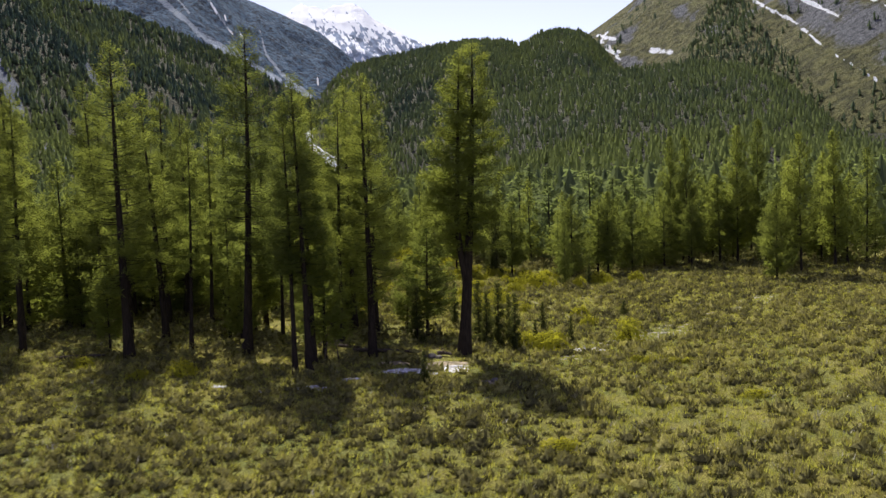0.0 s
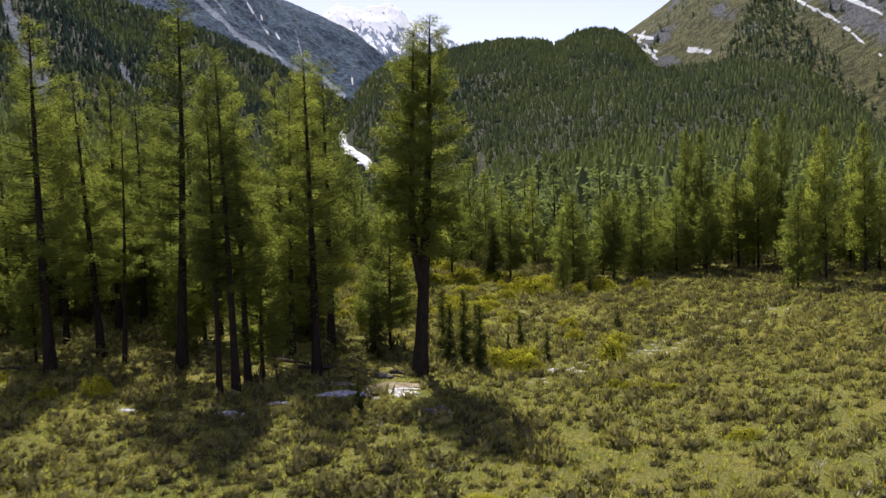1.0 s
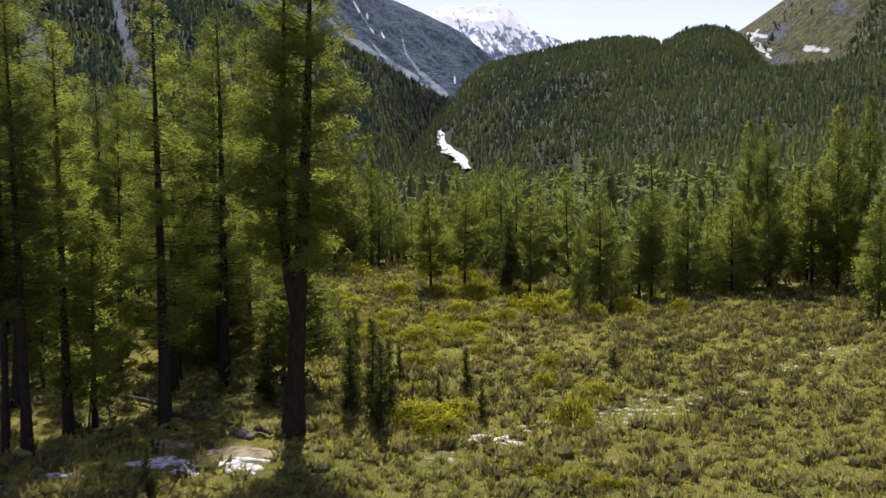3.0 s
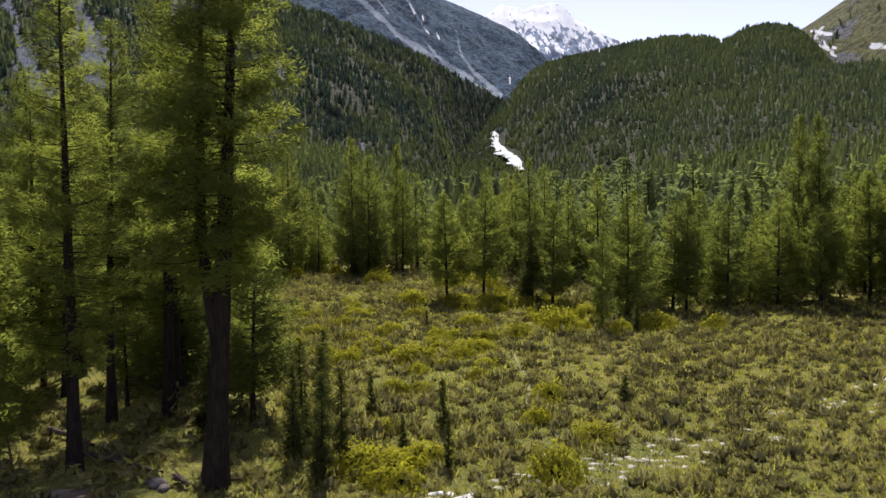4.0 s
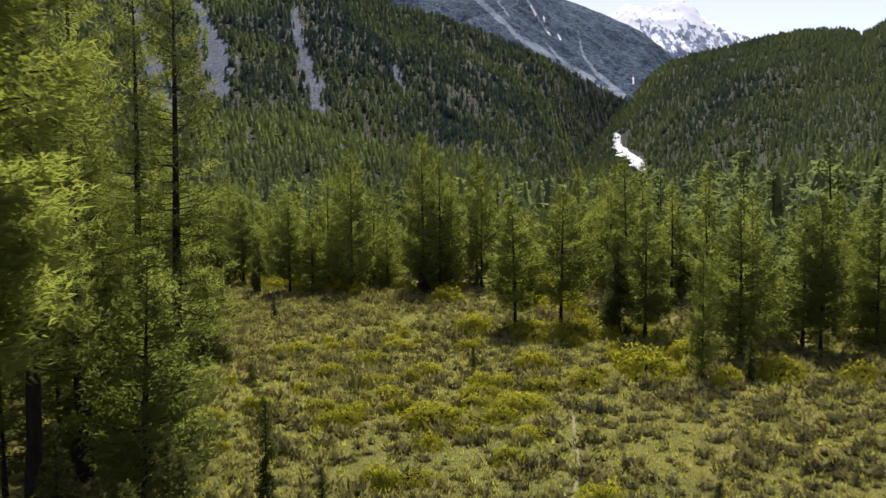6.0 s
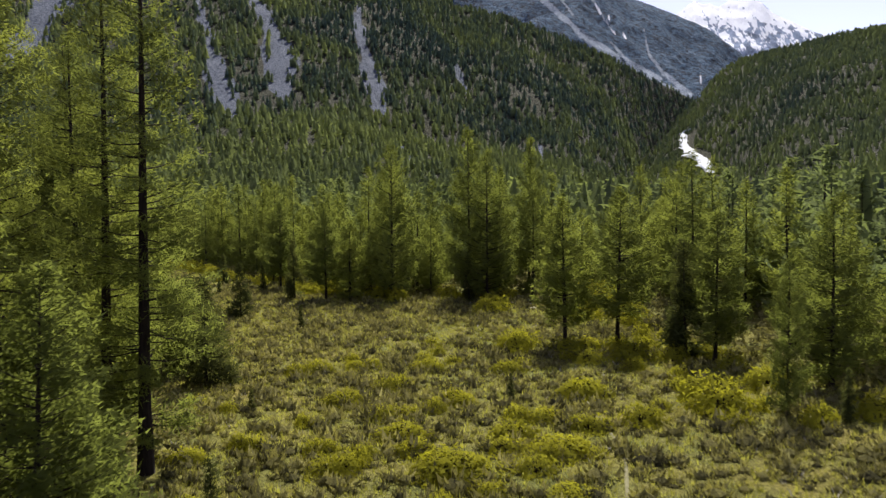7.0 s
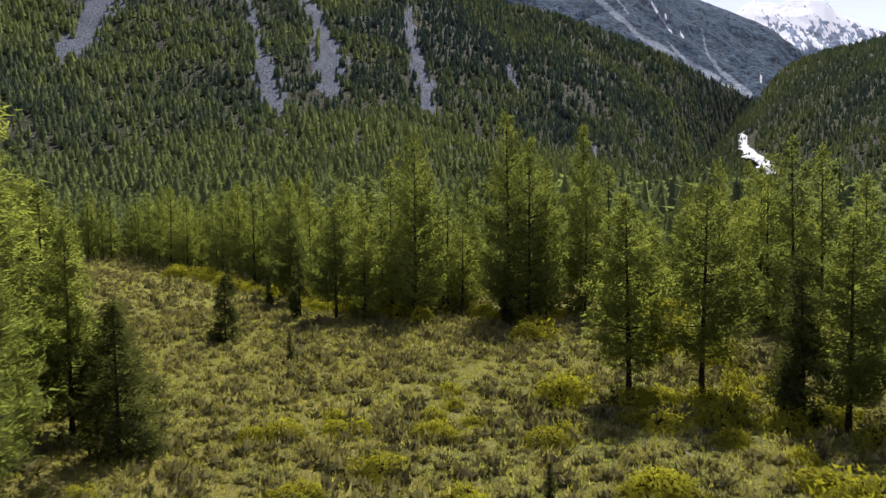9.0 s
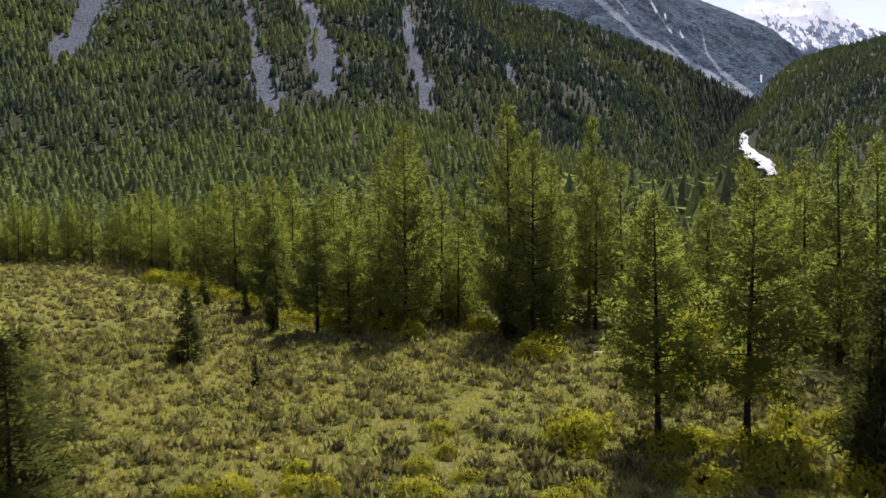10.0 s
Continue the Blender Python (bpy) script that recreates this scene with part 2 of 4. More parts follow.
def conifer(rng, h, reach, crown_from, branches, twigs, leaves, leaf, trunk_r, rise=0.05, shape=0.62, hang=0.16, bend=0.3, origin=(0, 0, 0), thin=0.42, limb_r=0.045, bare=0, slim=0.15, loose=0.12, part_way=(0, 0)):
    """Wood and needle tufts of one conifer stem. reach: longest branch; crown_from: share of the height that is bare."""
    z = np.linspace(0, 1, 9)
    ph = rng.uniform(0, 6.28, 2)
    axis = np.stack([bend * np.sin(2.2 * z + ph[0]) - bend * np.sin(ph[0]), bend * np.sin(1.8 * z + ph[1]) - bend * np.sin(ph[1]), z * h], 1) + np.array(origin)
    axis[:, :2] += np.outer(np.clip(z * 5, 0, 1), part_way)
    rad = trunk_r * ((1 - z) ** 0.85 * 0.93 + 0.03)
    rad[0] *= 1.35
    stem = tube(axis, rad, 8 if leaves > 4 else 5)
    wood, tri = [], []
    for b in range(branches + bare):
        if b < branches:
            u = ((b + rng.random()) / branches) ** 0.95
            hb = crown_from + (1 - crown_from) * u * 0.985
            full = True
        else:
            hb, u, full = rng.uniform(0.12, max(crown_from, 0.2)), 0.0, False
        base = np.array([np.interp(hb, z, axis[:, k]) for k in range(3)])
        prof = max((1 - u) ** shape, 0.06) * min(1.0, 0.62 + 2.2 * u)
        length = reach * prof * rng.uniform(0.62, 1.12) * (1 if full else 0.5)
        a = rng.uniform(0, 6.28)
        out = np.array([math.cos(a), math.sin(a), 0])
        side = np.array([-out[1], out[0], 0])
        up = rise + 0.55 * u ** 1.5 + rng.normal(0, 0.10)
        s = np.linspace(0, 1, 4 if leaves > 9 else 3)
        droop = hang * length * rng.uniform(0.6, 1.4)
        bz = up * length * s - droop * (2.4 * s - 1.9 * s ** 2)
        pts = base + np.outer(length * s, out) + np.outer(bz, (0, 0, 1)) + np.outer(length * 0.10 * rng.normal() * s ** 2, side)
        r0 = min(limb_r, 0.012 + 0.011 * length) * (1 if full else 0.8)
        if leaves > 9 or b % 2 == 0:
            wood.append(tube(pts, r0 * (1 - 0.85 * s), 3))
        if not full:
            continue
        nt_ = max(3, int(twigs * (length / (0.6 * reach)) ** 1.15))
        st = rng.uniform(0.05, 1.0, nt_) ** 0.75
        p0 = np.stack([np.interp(st, s, pts[:, k]) for k in range(3)], 1)
        sg = rng.choice([-1.0, 1.0], nt_)
        tl = length * thin * (1.08 - 0.8 * st) * rng.uniform(0.5, 1.3, nt_) + 0.18
        td = sg[:, None] * side * rng.uniform(0.3, 1, nt_)[:, None] + out * rng.uniform(0.3, 0.9, nt_)[:, None] + np.outer(rng.uniform(-0.55, 0.75, nt_), (0, 0, 1))
        td /= np.linalg.norm(td, axis=1)[:, None]
        k = rng.random((nt_, leaves))
        c = p0[:, None] + td[:, None] * (tl[:, None] * k)[:, :, None] + rng.normal(0, loose, (nt_, leaves, 3))
        d = td[:, None] + rng.normal(0, 0.5, (nt_, leaves, 3))
        d /= np.linalg.norm(d, axis=2)[:, :, None]
        w = np.cross(d, rng.normal(0, 1, (nt_, leaves, 3)) + np.array([0, 0, 0.7]))
        w /= np.linalg.norm(w, axis=2)[:, :, None] + 1e-9
        size = leaf * rng.uniform(0.6, 1.3, (nt_, leaves, 1)) * (1.1 - 0.4 * u)
        tri.append(np.stack([c - d * size * 0.75 - w * size * slim, c - d * size * 0.75 + w * size * slim, c + d * size], 2).reshape(-1, 3, 3))
    return stem, wood, np.concatenate(tri)


def tree(name, label, category, stems, leaf_mat, bark=None, single_limbs=False):
    """A tree as an Empty at its foot with a trunk and a crown."""
    top = tagged(new(name), label, category)
    top.empty_display_size = 0.5
    for stem, limbs, needles in stems:
        trunk = child("trunk", mesh_from("trunk", *stem, bark or M_BARK, smooth=True), top, "dark furrowed bark")
        if single_limbs:
            for limb in limbs:
                child("branch", mesh_from("branch", *limb, bark or M_BARK, smooth=True), trunk)
        else:
            tagged(child("branchwork", mesh_from("branchwork", *join_tubes(limbs), bark or M_BARK, smooth=True), top, "thin dark limbs"), kind="stuff")
    centres = np.concatenate([np.tile(s[0][0].mean(0), (len(s[2]), 1)) for s in stems])
    tagged(child("crown", tris_to_mesh("crown", np.concatenate([s[2] for s in stems]), leaf_mat, None, centres), top, "fine needle foliage"), kind="stuff")
    return top


# ---- the lie of the land ----
O = np.array([0.0, 60.0])             # middle of the valley floor, from which bearings are taken


def fbm(x, y, scale, octaves=5, ridged=False):
    """Smooth value noise on arrays."""
    x, y = np.asarray(x, float), np.asarray(y, float)
    total, amp, norm = np.zeros_like(x), 1.0, 0.0
    for o in range(octaves):
        fx, fy = x / scale * 2 ** o + 17.3 * o, y / scale * 2 ** o + 9.1 * o
        ix, iy = np.floor(fx), np.floor(fy)
        tx, ty = fx - ix, fy - iy
        tx, ty = tx * tx * (3 - 2 * tx), ty * ty * (3 - 2 * ty)

        def lattice(a, b):
            v = np.sin(a * 127.1 + b * 311.7 + o * 74.7) * 43758.5453
            return v - np.floor(v)
        n = (lattice(ix, iy) * (1 - tx) + lattice(ix + 1, iy) * tx) * (1 - ty) + (lattice(ix, iy + 1) * (1 - tx) + lattice(ix + 1, iy + 1) * tx) * ty
        n = 1 - np.abs(2 * n - 1) if ridged else n
        total += amp * n
        norm += amp
        amp *= 0.52
    return total / norm


class Slope:
    """A hill as seen from the valley: along each bearing it climbs from its foot to a crest and falls away behind."""

    def __init__(self, crest, foot, top, power, rough, scale, ridged=False):
        self.az, self.el = zip(*crest)
        self.foot, self.top, self.power, self.rough, self.scale, self.ridged = foot, top, power, rough, scale, ridged

    def rise(self, az, r):
        f, t = np.interp(az, *zip(*self.foot)), np.interp(az, *zip(*self.top))
        zc = t * np.tan(np.radians(np.interp(az, self.az, self.el))) + 12
        s = (r - f) / (t - f)
        x, y = self.place(az, r)
        n = fbm(x, y, self.scale, 6, self.ridged) - 0.5
        env = np.clip(s, 0, 1) * np.clip(1.04 - s, 0.04, 1) * 2.2
        z = np.where(s < 1, zc * np.clip(s, 0, None) ** self.power, zc * (1 - 0.5 * (s - 1)))
        return z + n * self.rough * env - np.where(s < 0, 4.0, 0)

    def place(self, az, r):
        return O[0] + r * np.sin(np.radians(az)), O[1] + r * np.cos(np.radians(az))

    def mesh(self, name, label, mat, az0, az1, na, nr, attrs=None):
        az = np.linspace(az0, az1, na)
        f, t = np.interp(az, *zip(*self.foot)), np.interp(az, *zip(*self.top))
        k = np.linspace(-0.03, 1.35, nr)
        A = np.repeat(az[:, None], nr, 1)
        Rr = f[:, None] + (t - f)[:, None] * k
        z = self.rise(A, Rr)
        x, y = self.place(A, Rr)
        v = np.stack([x, y, z], 2).reshape(-1, 3)
        i = np.arange((na - 1) * nr).reshape(na - 1, nr)[:, :-1].ravel()
        faces = np.stack([i, i + 1, i + nr + 1, i + nr], 1)[:, ::-1]
        at = {key: fn(A, Rr, z, x, y).ravel() for key, fn in (attrs or {}).items()}
        ob = new(name, mesh_from(name, v, faces, mat, at, True))
        return tagged(ob, label, "mountain", kind="structure")


HILL_LEFT = Slope([(-130, 13), (-100, 15), (-70, 16.5), (-50, 16), (-44, 14.8), (-40, 13.3), (-36.5, 11.25), (-34, 10.7), (-31.2, 9.65), (-29, 8.6), (-27.2, 7.75), (-25.1, 6.6), (-22.65, 5.3), (-21, 4.4), (-19, 3)],
                  [(-130, 330), (-70, 330), (-45, 380), (-30, 520), (-27, 760), (-25, 1100), (-23.5, 1300), (-19, 1350)], [(-130, 1200), (-60, 1250), (-36, 1300), (-27, 1400), (-23.5, 1700), (-19, 1700)], 1.55, 60, 160)
KNOLL = Slope([(-27, 2.4), (-24, 3.8), (-22.5, 5.1), (-21.4, 6.4), (-20.4, 7.15), (-18.9, 7.6), (-17.15, 7.9), (-15.05, 8.35), (-13, 8.5), (-11.6, 8.5), (-10.2, 8.3), (-9.6, 8.05), (-8.9, 8.3), (-8.2, 8.75), (-6.9, 8.85), (-5.6, 8.65), (-4.9, 8.05), (-4, 7.1), (-3.3, 6.4), (-2, 6.2), (0, 6.0), (6, 5.5), (20, 5)],
              [(-27, 1040), (-24, 1040), (-21, 1000), (-17, 760), (-5, 700), (20, 700)], [(-27, 1600), (-10, 1600), (20, 1700)], 0.95, 50, 260)
SPUR = Slope([(-15, 2.4), (-13.5, 3.2), (-12.2, 4.2), (-11.2, 4.8), (-9.5, 5.05), (-7.9, 5.25), (-7.1, 5.6), (-5.7, 6.0), (-4.3, 6.25), (-2.3, 6.35), (-0.2, 6.45), (1.2, 6.5), (2.8, 6.35), (4.2, 6.0), (5.7, 5.3), (7.2, 4.2), (8.7, 2.9), (9.6, 2.1), (10.75, 1.7), (13, 1.2), (18, 0.7)],
             [(-15, 560), (-5, 440), (18, 440)], [(-15, 1000), (0, 1150), (18, 1050)], 1.1, 30, 170)
MOUNT_RIGHT = Slope([(-9, 6.5), (-6, 8.0), (-4.9, 8.6), (-2.7, 10.0), (0, 12.2), (3, 14.0), (10, 17), (20, 18), (45, 16), (70, 12)],
                    [(-9, 1100), (8, 900), (20, 700), (70, 600)], [(-9, 1900), (20, 1900), (70, 1700)], 1.05, 110, 380, True)
ROCK = Slope([(-60, 10), (-45, 13), (-35, 13.6), (-30, 13.0), (-27.5, 11.9), (-26.3, 11.25), (-25.5, 11.0), (-24.6, 10.5), (-23.8, 10.15), (-22.6, 9.6), (-21.9, 9.2), (-21.2, 8.8), (-20.35, 7.9), (-19.4, 7.0), (-18, 6.0), (-15, 4)],
             [(-60, 1350), (-15, 1400)], [(-60, 2600), (-15, 2600)], 0.95, 300, 420, True)
PEAK = Slope([(-34, 8.4), (-28, 9.2), (-25.2, 10.4), (-24.4, 10.3), (-23.6, 10.2), (-23.0, 10.65), (-22.55, 10.9), (-22.1, 10.65), (-21.7, 10.65), (-21.2, 10.4), (-20.6, 10.7), (-20.15, 10.66), (-19.6, 10.8), (-19.3, 10.72), (-18.8, 10.45), (-18.25, 9.85), (-17.8, 9.6), (-16.85, 9.1), (-16, 8.65), (-13, 7.6), (-8, 6)],
             [(-34, 2550), (-8, 2550)], [(-34, 4200), (-8, 4200)], 1.0, 260, 520, True)

def slope_distance(slope, az, el):
    """How far off a slope is seen at that bearing and height angle from the valley."""
    r = np.linspace(400, 1700, 1600)
    z = slope.rise(np.full_like(r, az), r)
    return float(r[int(np.argmax((np.degrees(np.arctan2(z - 12, r)) > el) & (z > 5)))])


# scree chutes on the near hillside: (bearing, height angle, half width in degrees) from top to toe
CHUTES = [[(-59.7, 12.2, 0.7), (-59.9, 11.4, 0.8), (-60.3, 10.4, 0.85), (-60.9, 9.2, 0.95), (-62, 8.1, 0.5)],
          [(-52.0, 12.2, 0.15), (-51.85, 11.4, 0.2), (-51.4, 10.2, 0.2), (-51.0, 9.3, 0.25), (-50.9, 8.0, 0.5), (-50.5, 6.3, 1.0), (-49.95, 5.2, 0.3)],
          [(-48.5, 12, 0.3), (-47.8, 10.9, 0.5), (-47.25, 9.2, 0.75), (-47.1, 7.2, 1.0), (-47.0, 6.5, 0.6)],
          [(-42.6, 11.5, 0.2), (-42.3, 10.2, 0.25), (-42.1, 9, 0.4), (-41.6, 6.9, 0.55), (-41.2, 5.5, 0.7), (-41, 5.0, 0.4)],
          [(-36.4, 7.9, 0.1), (-36.4, 7.4, 0.22), (-36.1, 6.4, 0.08)], [(-40, 3.4, 0.1), (-39.5, 2.5, 0.4), (-39, 1.9, 0.15)], [(-31.6, 2.9, 0.08), (-31.5, 2.2, 0.22), (-31.4, 1.6, 0.1)]]
CHUTES = [[(az, slope_distance(HILL_LEFT, az, el), w) for az, el, w in way] for way in CHUTES]


def chute(az, r, grow=1.0):
    """How deep a place lies within a scree chute: 1 on its line, 0 at its edge and outside."""
    best = np.zeros_like(az)
    for way in CHUTES:
        a, d, w = (np.array(v) for v in zip(*way[::-1]))
        mid = np.interp(r, d, a) + 0.10 * np.sin(r / 37 + a[0]) + 0.07 * np.sin(r / 13 + 2 * a[0])
        wide = np.interp(r, d, w) * 1.3 * grow * (1 + 0.25 * np.sin(r / 23 + a[-1]))
        k = 1 - np.abs(az - mid) / wide
        k = k - np.clip(d[0] - r, 0, None) / 20 - np.clip(r - d[-1], 0, None) / 20
        best = np.maximum(best, np.clip(k, 0, 1))
    return best


def bare_left(az, r, z, x, y):
    return np.clip(chute(az, r) * 4, 0, 1)


def none(az, r, z, x, y):
    return np.zeros_like(az)


hill = HILL_LEFT.mesh("hillside", "steep wooded hillside with grey scree chutes", M_HILL, -130, -19, 400, 130, {"bare": bare_left, "snow": none})
knoll = KNOLL.mesh("knoll", "broad rounded hill covered in dark conifers", M_HILL, -27, 20, 200, 90, {"bare": lambda a, r, z, x, y: np.clip((fbm(x, y, 90) - 0.62) * 6, 0, 0.3), "snow": none})
spur = SPUR.mesh("spur", "wooded spur at the foot of a mountain", M_HILL, -15, 18, 170, 80, {"bare": none, "snow": none})

def height_angle(r, z):
    return np.degrees(np.arctan2(z - 12, r))


def streak(az, el, a0, e0, a1, e1, w):
    """1 near a line between two bearings and heights, fading to 0 at w degrees from it."""
    dx, dy = a1 - a0, e1 - e0
    t = np.clip(((az - a0) * dx + (el - e0) * dy) / (dx * dx + dy * dy), 0, 1)
    return np.clip(1.3 - np.hypot(az - a0 - t * dx, el - e0 - t * dy) / w, 0, 1)


def turf_snow(a, r, z, x, y):
    e = height_angle(r, z)
    s = np.zeros_like(a)
    for q in ((-4.6, 8.35, -3.6, 8.1, 0.16), (-4.5, 8.0, -4.0, 7.7, 0.20), (-4.7, 7.5, -3.4, 7.35, 0.14), (-3.9, 7.6, -3.4, 6.9, 0.12), (-1.4, 7.3, -0.3, 7.15, 0.30), (-4.0, 8.6, -4.4, 8.2, 0.12),
              (4.6, 9.7, 6.8, 8.4, 0.16), (6.8, 8.4, 9.0, 6.4, 0.10), (9.0, 6.4, 11.8, 4.4, 0.09), (7.1, 9.7, 9.6, 8.3, 0.17), (10.4, 9.6, 12.5, 8.4, 0.2), (8.2, 10.4, 9.2, 9.3, 0.1), (13, 9, 15, 6, 0.2), (3.6, 11, 4.6, 9.8, 0.2)):
        s = np.maximum(s, streak(a, e, *q))
    return s * (0.15 + 1.15 * fbm(x, y, 34, 4))


def turf_bare(a, r, z, x, y):
    e = height_angle(r, z)
    rocks = np.clip((fbm(x, y, 150, 6, True) - 0.70) * 7, 0, 1)
    cliff = streak(a, e, 6.5, 10.0, 12.5, 6.8, 1.7) * np.clip((fbm(x, y, 120, 5) - 0.34) * 5, 0, 1)
    cliff = np.maximum(cliff, streak(a, e, 0.5, 9.6, 3.2, 8.0, 0.8) * np.clip((fbm(x, y, 80, 5) - 0.42) * 6, 0, 1))
    low = streak(a, e, -4.5, 7.0, -1.5, 6.4, 0.5) * np.clip((fbm(x, y, 60, 4) - 0.45) * 6, 0, 1)
    return np.clip(np.maximum(np.maximum(rocks * 0.8, cliff), low), 0, 1)


def rock_bare(a, r, z, x, y):
    e = height_angle(r, z)
    s = streak(a, e, -32.5, 12.6, -29.2, 9.55, 0.22)
    for q in ((-29.2, 9.55, -25.75, 6.95, 0.28), (-25.75, 6.95, -22.9, 5.5, 0.2), (-25.4, 9.5, -25.2, 8.15, 0.07), (-25.2, 8.15, -24.35, 6.95, 0.13), (-24.35, 6.95, -22.8, 5.6, 0.18), (-27.4, 8.9, -26.25, 7.65, 0.1), (-26.25, 7.65, -24.5, 6.6, 0.16),
              (-28.5, 11.5, -27.3, 9.6, 0.06), (-31, 12.5, -29.6, 10.6, 0.08)):
        s = np.maximum(s, streak(a, e, *q))
    return np.clip(np.maximum(s * (0.1 + 1.5 * fbm(x, y, 40, 4)), np.clip((fbm(x, y, 90, 6, True) - 0.76) * 6, 0, 0.25)), 0, 1)


def rock_snow(a, r, z, x, y):
    e = height_angle(r, z)
    s = np.zeros_like(a)
    for q in ((-28.2, 11.05, -27.9, 10.5, 0.07), (-27.4, 10.55, -27.5, 10.05, 0.06), (-27.3, 9.6, -27.15, 9.4, 0.07), (-26.6, 9.3, -26.5, 9.05, 0.06), (-22.2, 6.75, -22.18, 6.2, 0.06), (-29, 12.4, -28.6, 11.8, 0.09)):
        s = np.maximum(s, streak(a, e, *q))
    return s * (1.7 * fbm(x, y, 22, 3) - 0.05)


def peak_snow(a, r, z, x, y):
    e = height_angle(r, z)
    ribs = 0.55 * fbm(a * 7 + e * 5, e * 3.5, 2.6, 5, True) + 0.45 * fbm(a * 9 - e * 6, e * 5, 1.3, 5, True)
    low = np.clip(10.1 - e, 0, 2.2)
    return np.clip(1.0 - np.clip(ribs - 0.70 + 0.10 * low, 0, 1) * 5.0, 0, 1)


turf_mount = MOUNT_RIGHT.mesh("grassy_mountain", "olive green mountain with grey rock and snow gullies", M_GREEN_MOUNT, -9, 70, 420, 130, {"bare": turf_bare, "snow": turf_snow})
rock_mount = ROCK.mesh("rock_mountain", "dark blue-grey rock mountain, its blue deepened for haze, with pale scree and snow streaks", M_ROCK_MOUNT, -60, -15, 420, 150, {"bare": rock_bare, "snow": rock_snow})
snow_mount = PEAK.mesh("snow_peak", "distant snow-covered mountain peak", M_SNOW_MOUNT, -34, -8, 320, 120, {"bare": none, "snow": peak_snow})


def ground_height(x, y):
    return 0.25 * (fbm(x, y, 14, 3) - 0.5) + 0.5 * (fbm(x, y, 45, 2) - 0.5)


def build_ground():
    """One sheet of ground, finely divided on the meadow and widening out to the horizon."""
    ring = np.concatenate([np.linspace(0, 150, 140), np.geomspace(152, 4900, 60)])
    az = np.linspace(0, 2 * np.pi, 300, endpoint=False)
    R_, A_ = np.meshgrid(ring, az)
    x, y = -35 + R_ * np.sin(A_), 95 + R_ * np.cos(A_)
    z = ground_height(x, y) * np.clip((400 - R_) / 300, 0, 1)
    n, k = len(az), len(ring)
    v = np.stack([x, y, z], 2).reshape(-1, 3)
    i, j = np.meshgrid(np.arange(n), np.arange(k - 1), indexing="ij")
    a, b = (i * k + j).ravel(), (((i + 1) % n) * k + j).ravel()
    faces = np.stack([a, a + 1, b + 1, b], 1)[:, ::-1]
    return tagged(new("ground", mesh_from("ground", v, faces, M_MEADOW, None, True)), "grassy valley floor of an alpine meadow", "ground", kind="structure")


build_ground()


# ---- woods on the hills and the valley floor ----
def spike(rng, tiers=4, per=6, r0=0.17, fuzz=0, rounded=0.75):
    """A far conifer, one unit high: drooping ragged skirts of boughs, one above the other, and loose tufts on them."""
    tri = []
    for i in range(tiers):
        u = i / tiers
        top = min(1.0, u + 1.75 / tiers + 0.05 * rng.random()) if i < tiers - 1 else 1.0
        a = rng.uniform(0, 6.28) + np.arange(per) * 2 * math.pi / per + rng.normal(0, 0.16, per)
        r = r0 * (1 - u) ** rounded * min(1.0, 0.8 + u) * np.where(np.arange(per) % 2, 0.68, 1.08) * rng.uniform(0.75, 1.2, per)
        z = 0.07 + 0.86 * u + rng.uniform(-0.05, 0.03, per)
        rim = np.stack([r * np.cos(a), r * np.sin(a), z], 1)
        tip = np.array([rng.normal(0, 0.012), rng.normal(0, 0.012), top])
        tri += [(tip, rim[j], rim[(j + 1) % per]) for j in range(per)]
    tri = np.array(tri)
    if fuzz:
        u, a = rng.random(fuzz) ** 1.1, rng.uniform(0, 6.28, fuzz)
        out = np.stack([np.cos(a), np.sin(a), 0 * a], 1)
        c = out * (r0 * (1 - u) ** rounded * rng.uniform(0.6, 1.15, fuzz))[:, None] + np.outer(0.1 + 0.86 * u, (0, 0, 1))
        d = out + rng.normal(0, 0.45, (fuzz, 3)) + np.array([0, 0, 0.3])
        w = np.cross(d, rng.normal(0, 1, (fuzz, 3)))
        w /= np.linalg.norm(w, axis=1)[:, None]
        tri = np.concatenate([tri, np.stack([c - d * 0.035 - w * 0.022, c - d * 0.035 + w * 0.022, c + d * 0.05], 1)])
    return tri


def plant(templates, xyz, size, rng, fat=1.0):
    """Copies of triangle templates at many places, joined; returns triangles and the plant of each."""
    out, who = [], []
    kind = rng.integers(0, len(templates), len(xyz))
    turn = rng.uniform(0, 6.28, len(xyz))
    wide = size * fat * rng.uniform(0.8, 1.25, len(xyz))
    for k, tpl in enumerate(templates):
        i = np.where(kind == k)[0]
        c, s = np.cos(turn[i])[:, None, None], np.sin(turn[i])[:, None, None]
        t = tpl[None]
        x = (t[..., 0] * c - t[..., 1] * s) * wide[i][:, None, None]
        y = (t[..., 0] * s + t[..., 1] * c) * wide[i][:, None, None]
        z = np.repeat(t[..., 2], len(i), 0) * size[i][:, None, None]
        p = np.stack([x, y, z], -1) + xyz[i][:, None, None, :]
        out.append(p.reshape(-1, 3, 3))
        who.append(np.repeat(i, len(tpl)))
    return np.concatenate(out), np.concatenate(who)


rng = np.random.default_rng(5)
SPIKES = [spike(rng, 3, 6, 0.25, 6, 0.6) for _ in range(10)]
SPIKES_NEAR = [spike(rng, 4, 6, 0.22, 22, 0.6) for _ in range(12)]
SPIKES_MID = [spike(rng, 5, 7, 0.22, 36, 0.65) for _ in range(10)]
SPIKES_FAR = [spike(rng, 3, 5, 0.27, 0, 0.6) for _ in range(10)]


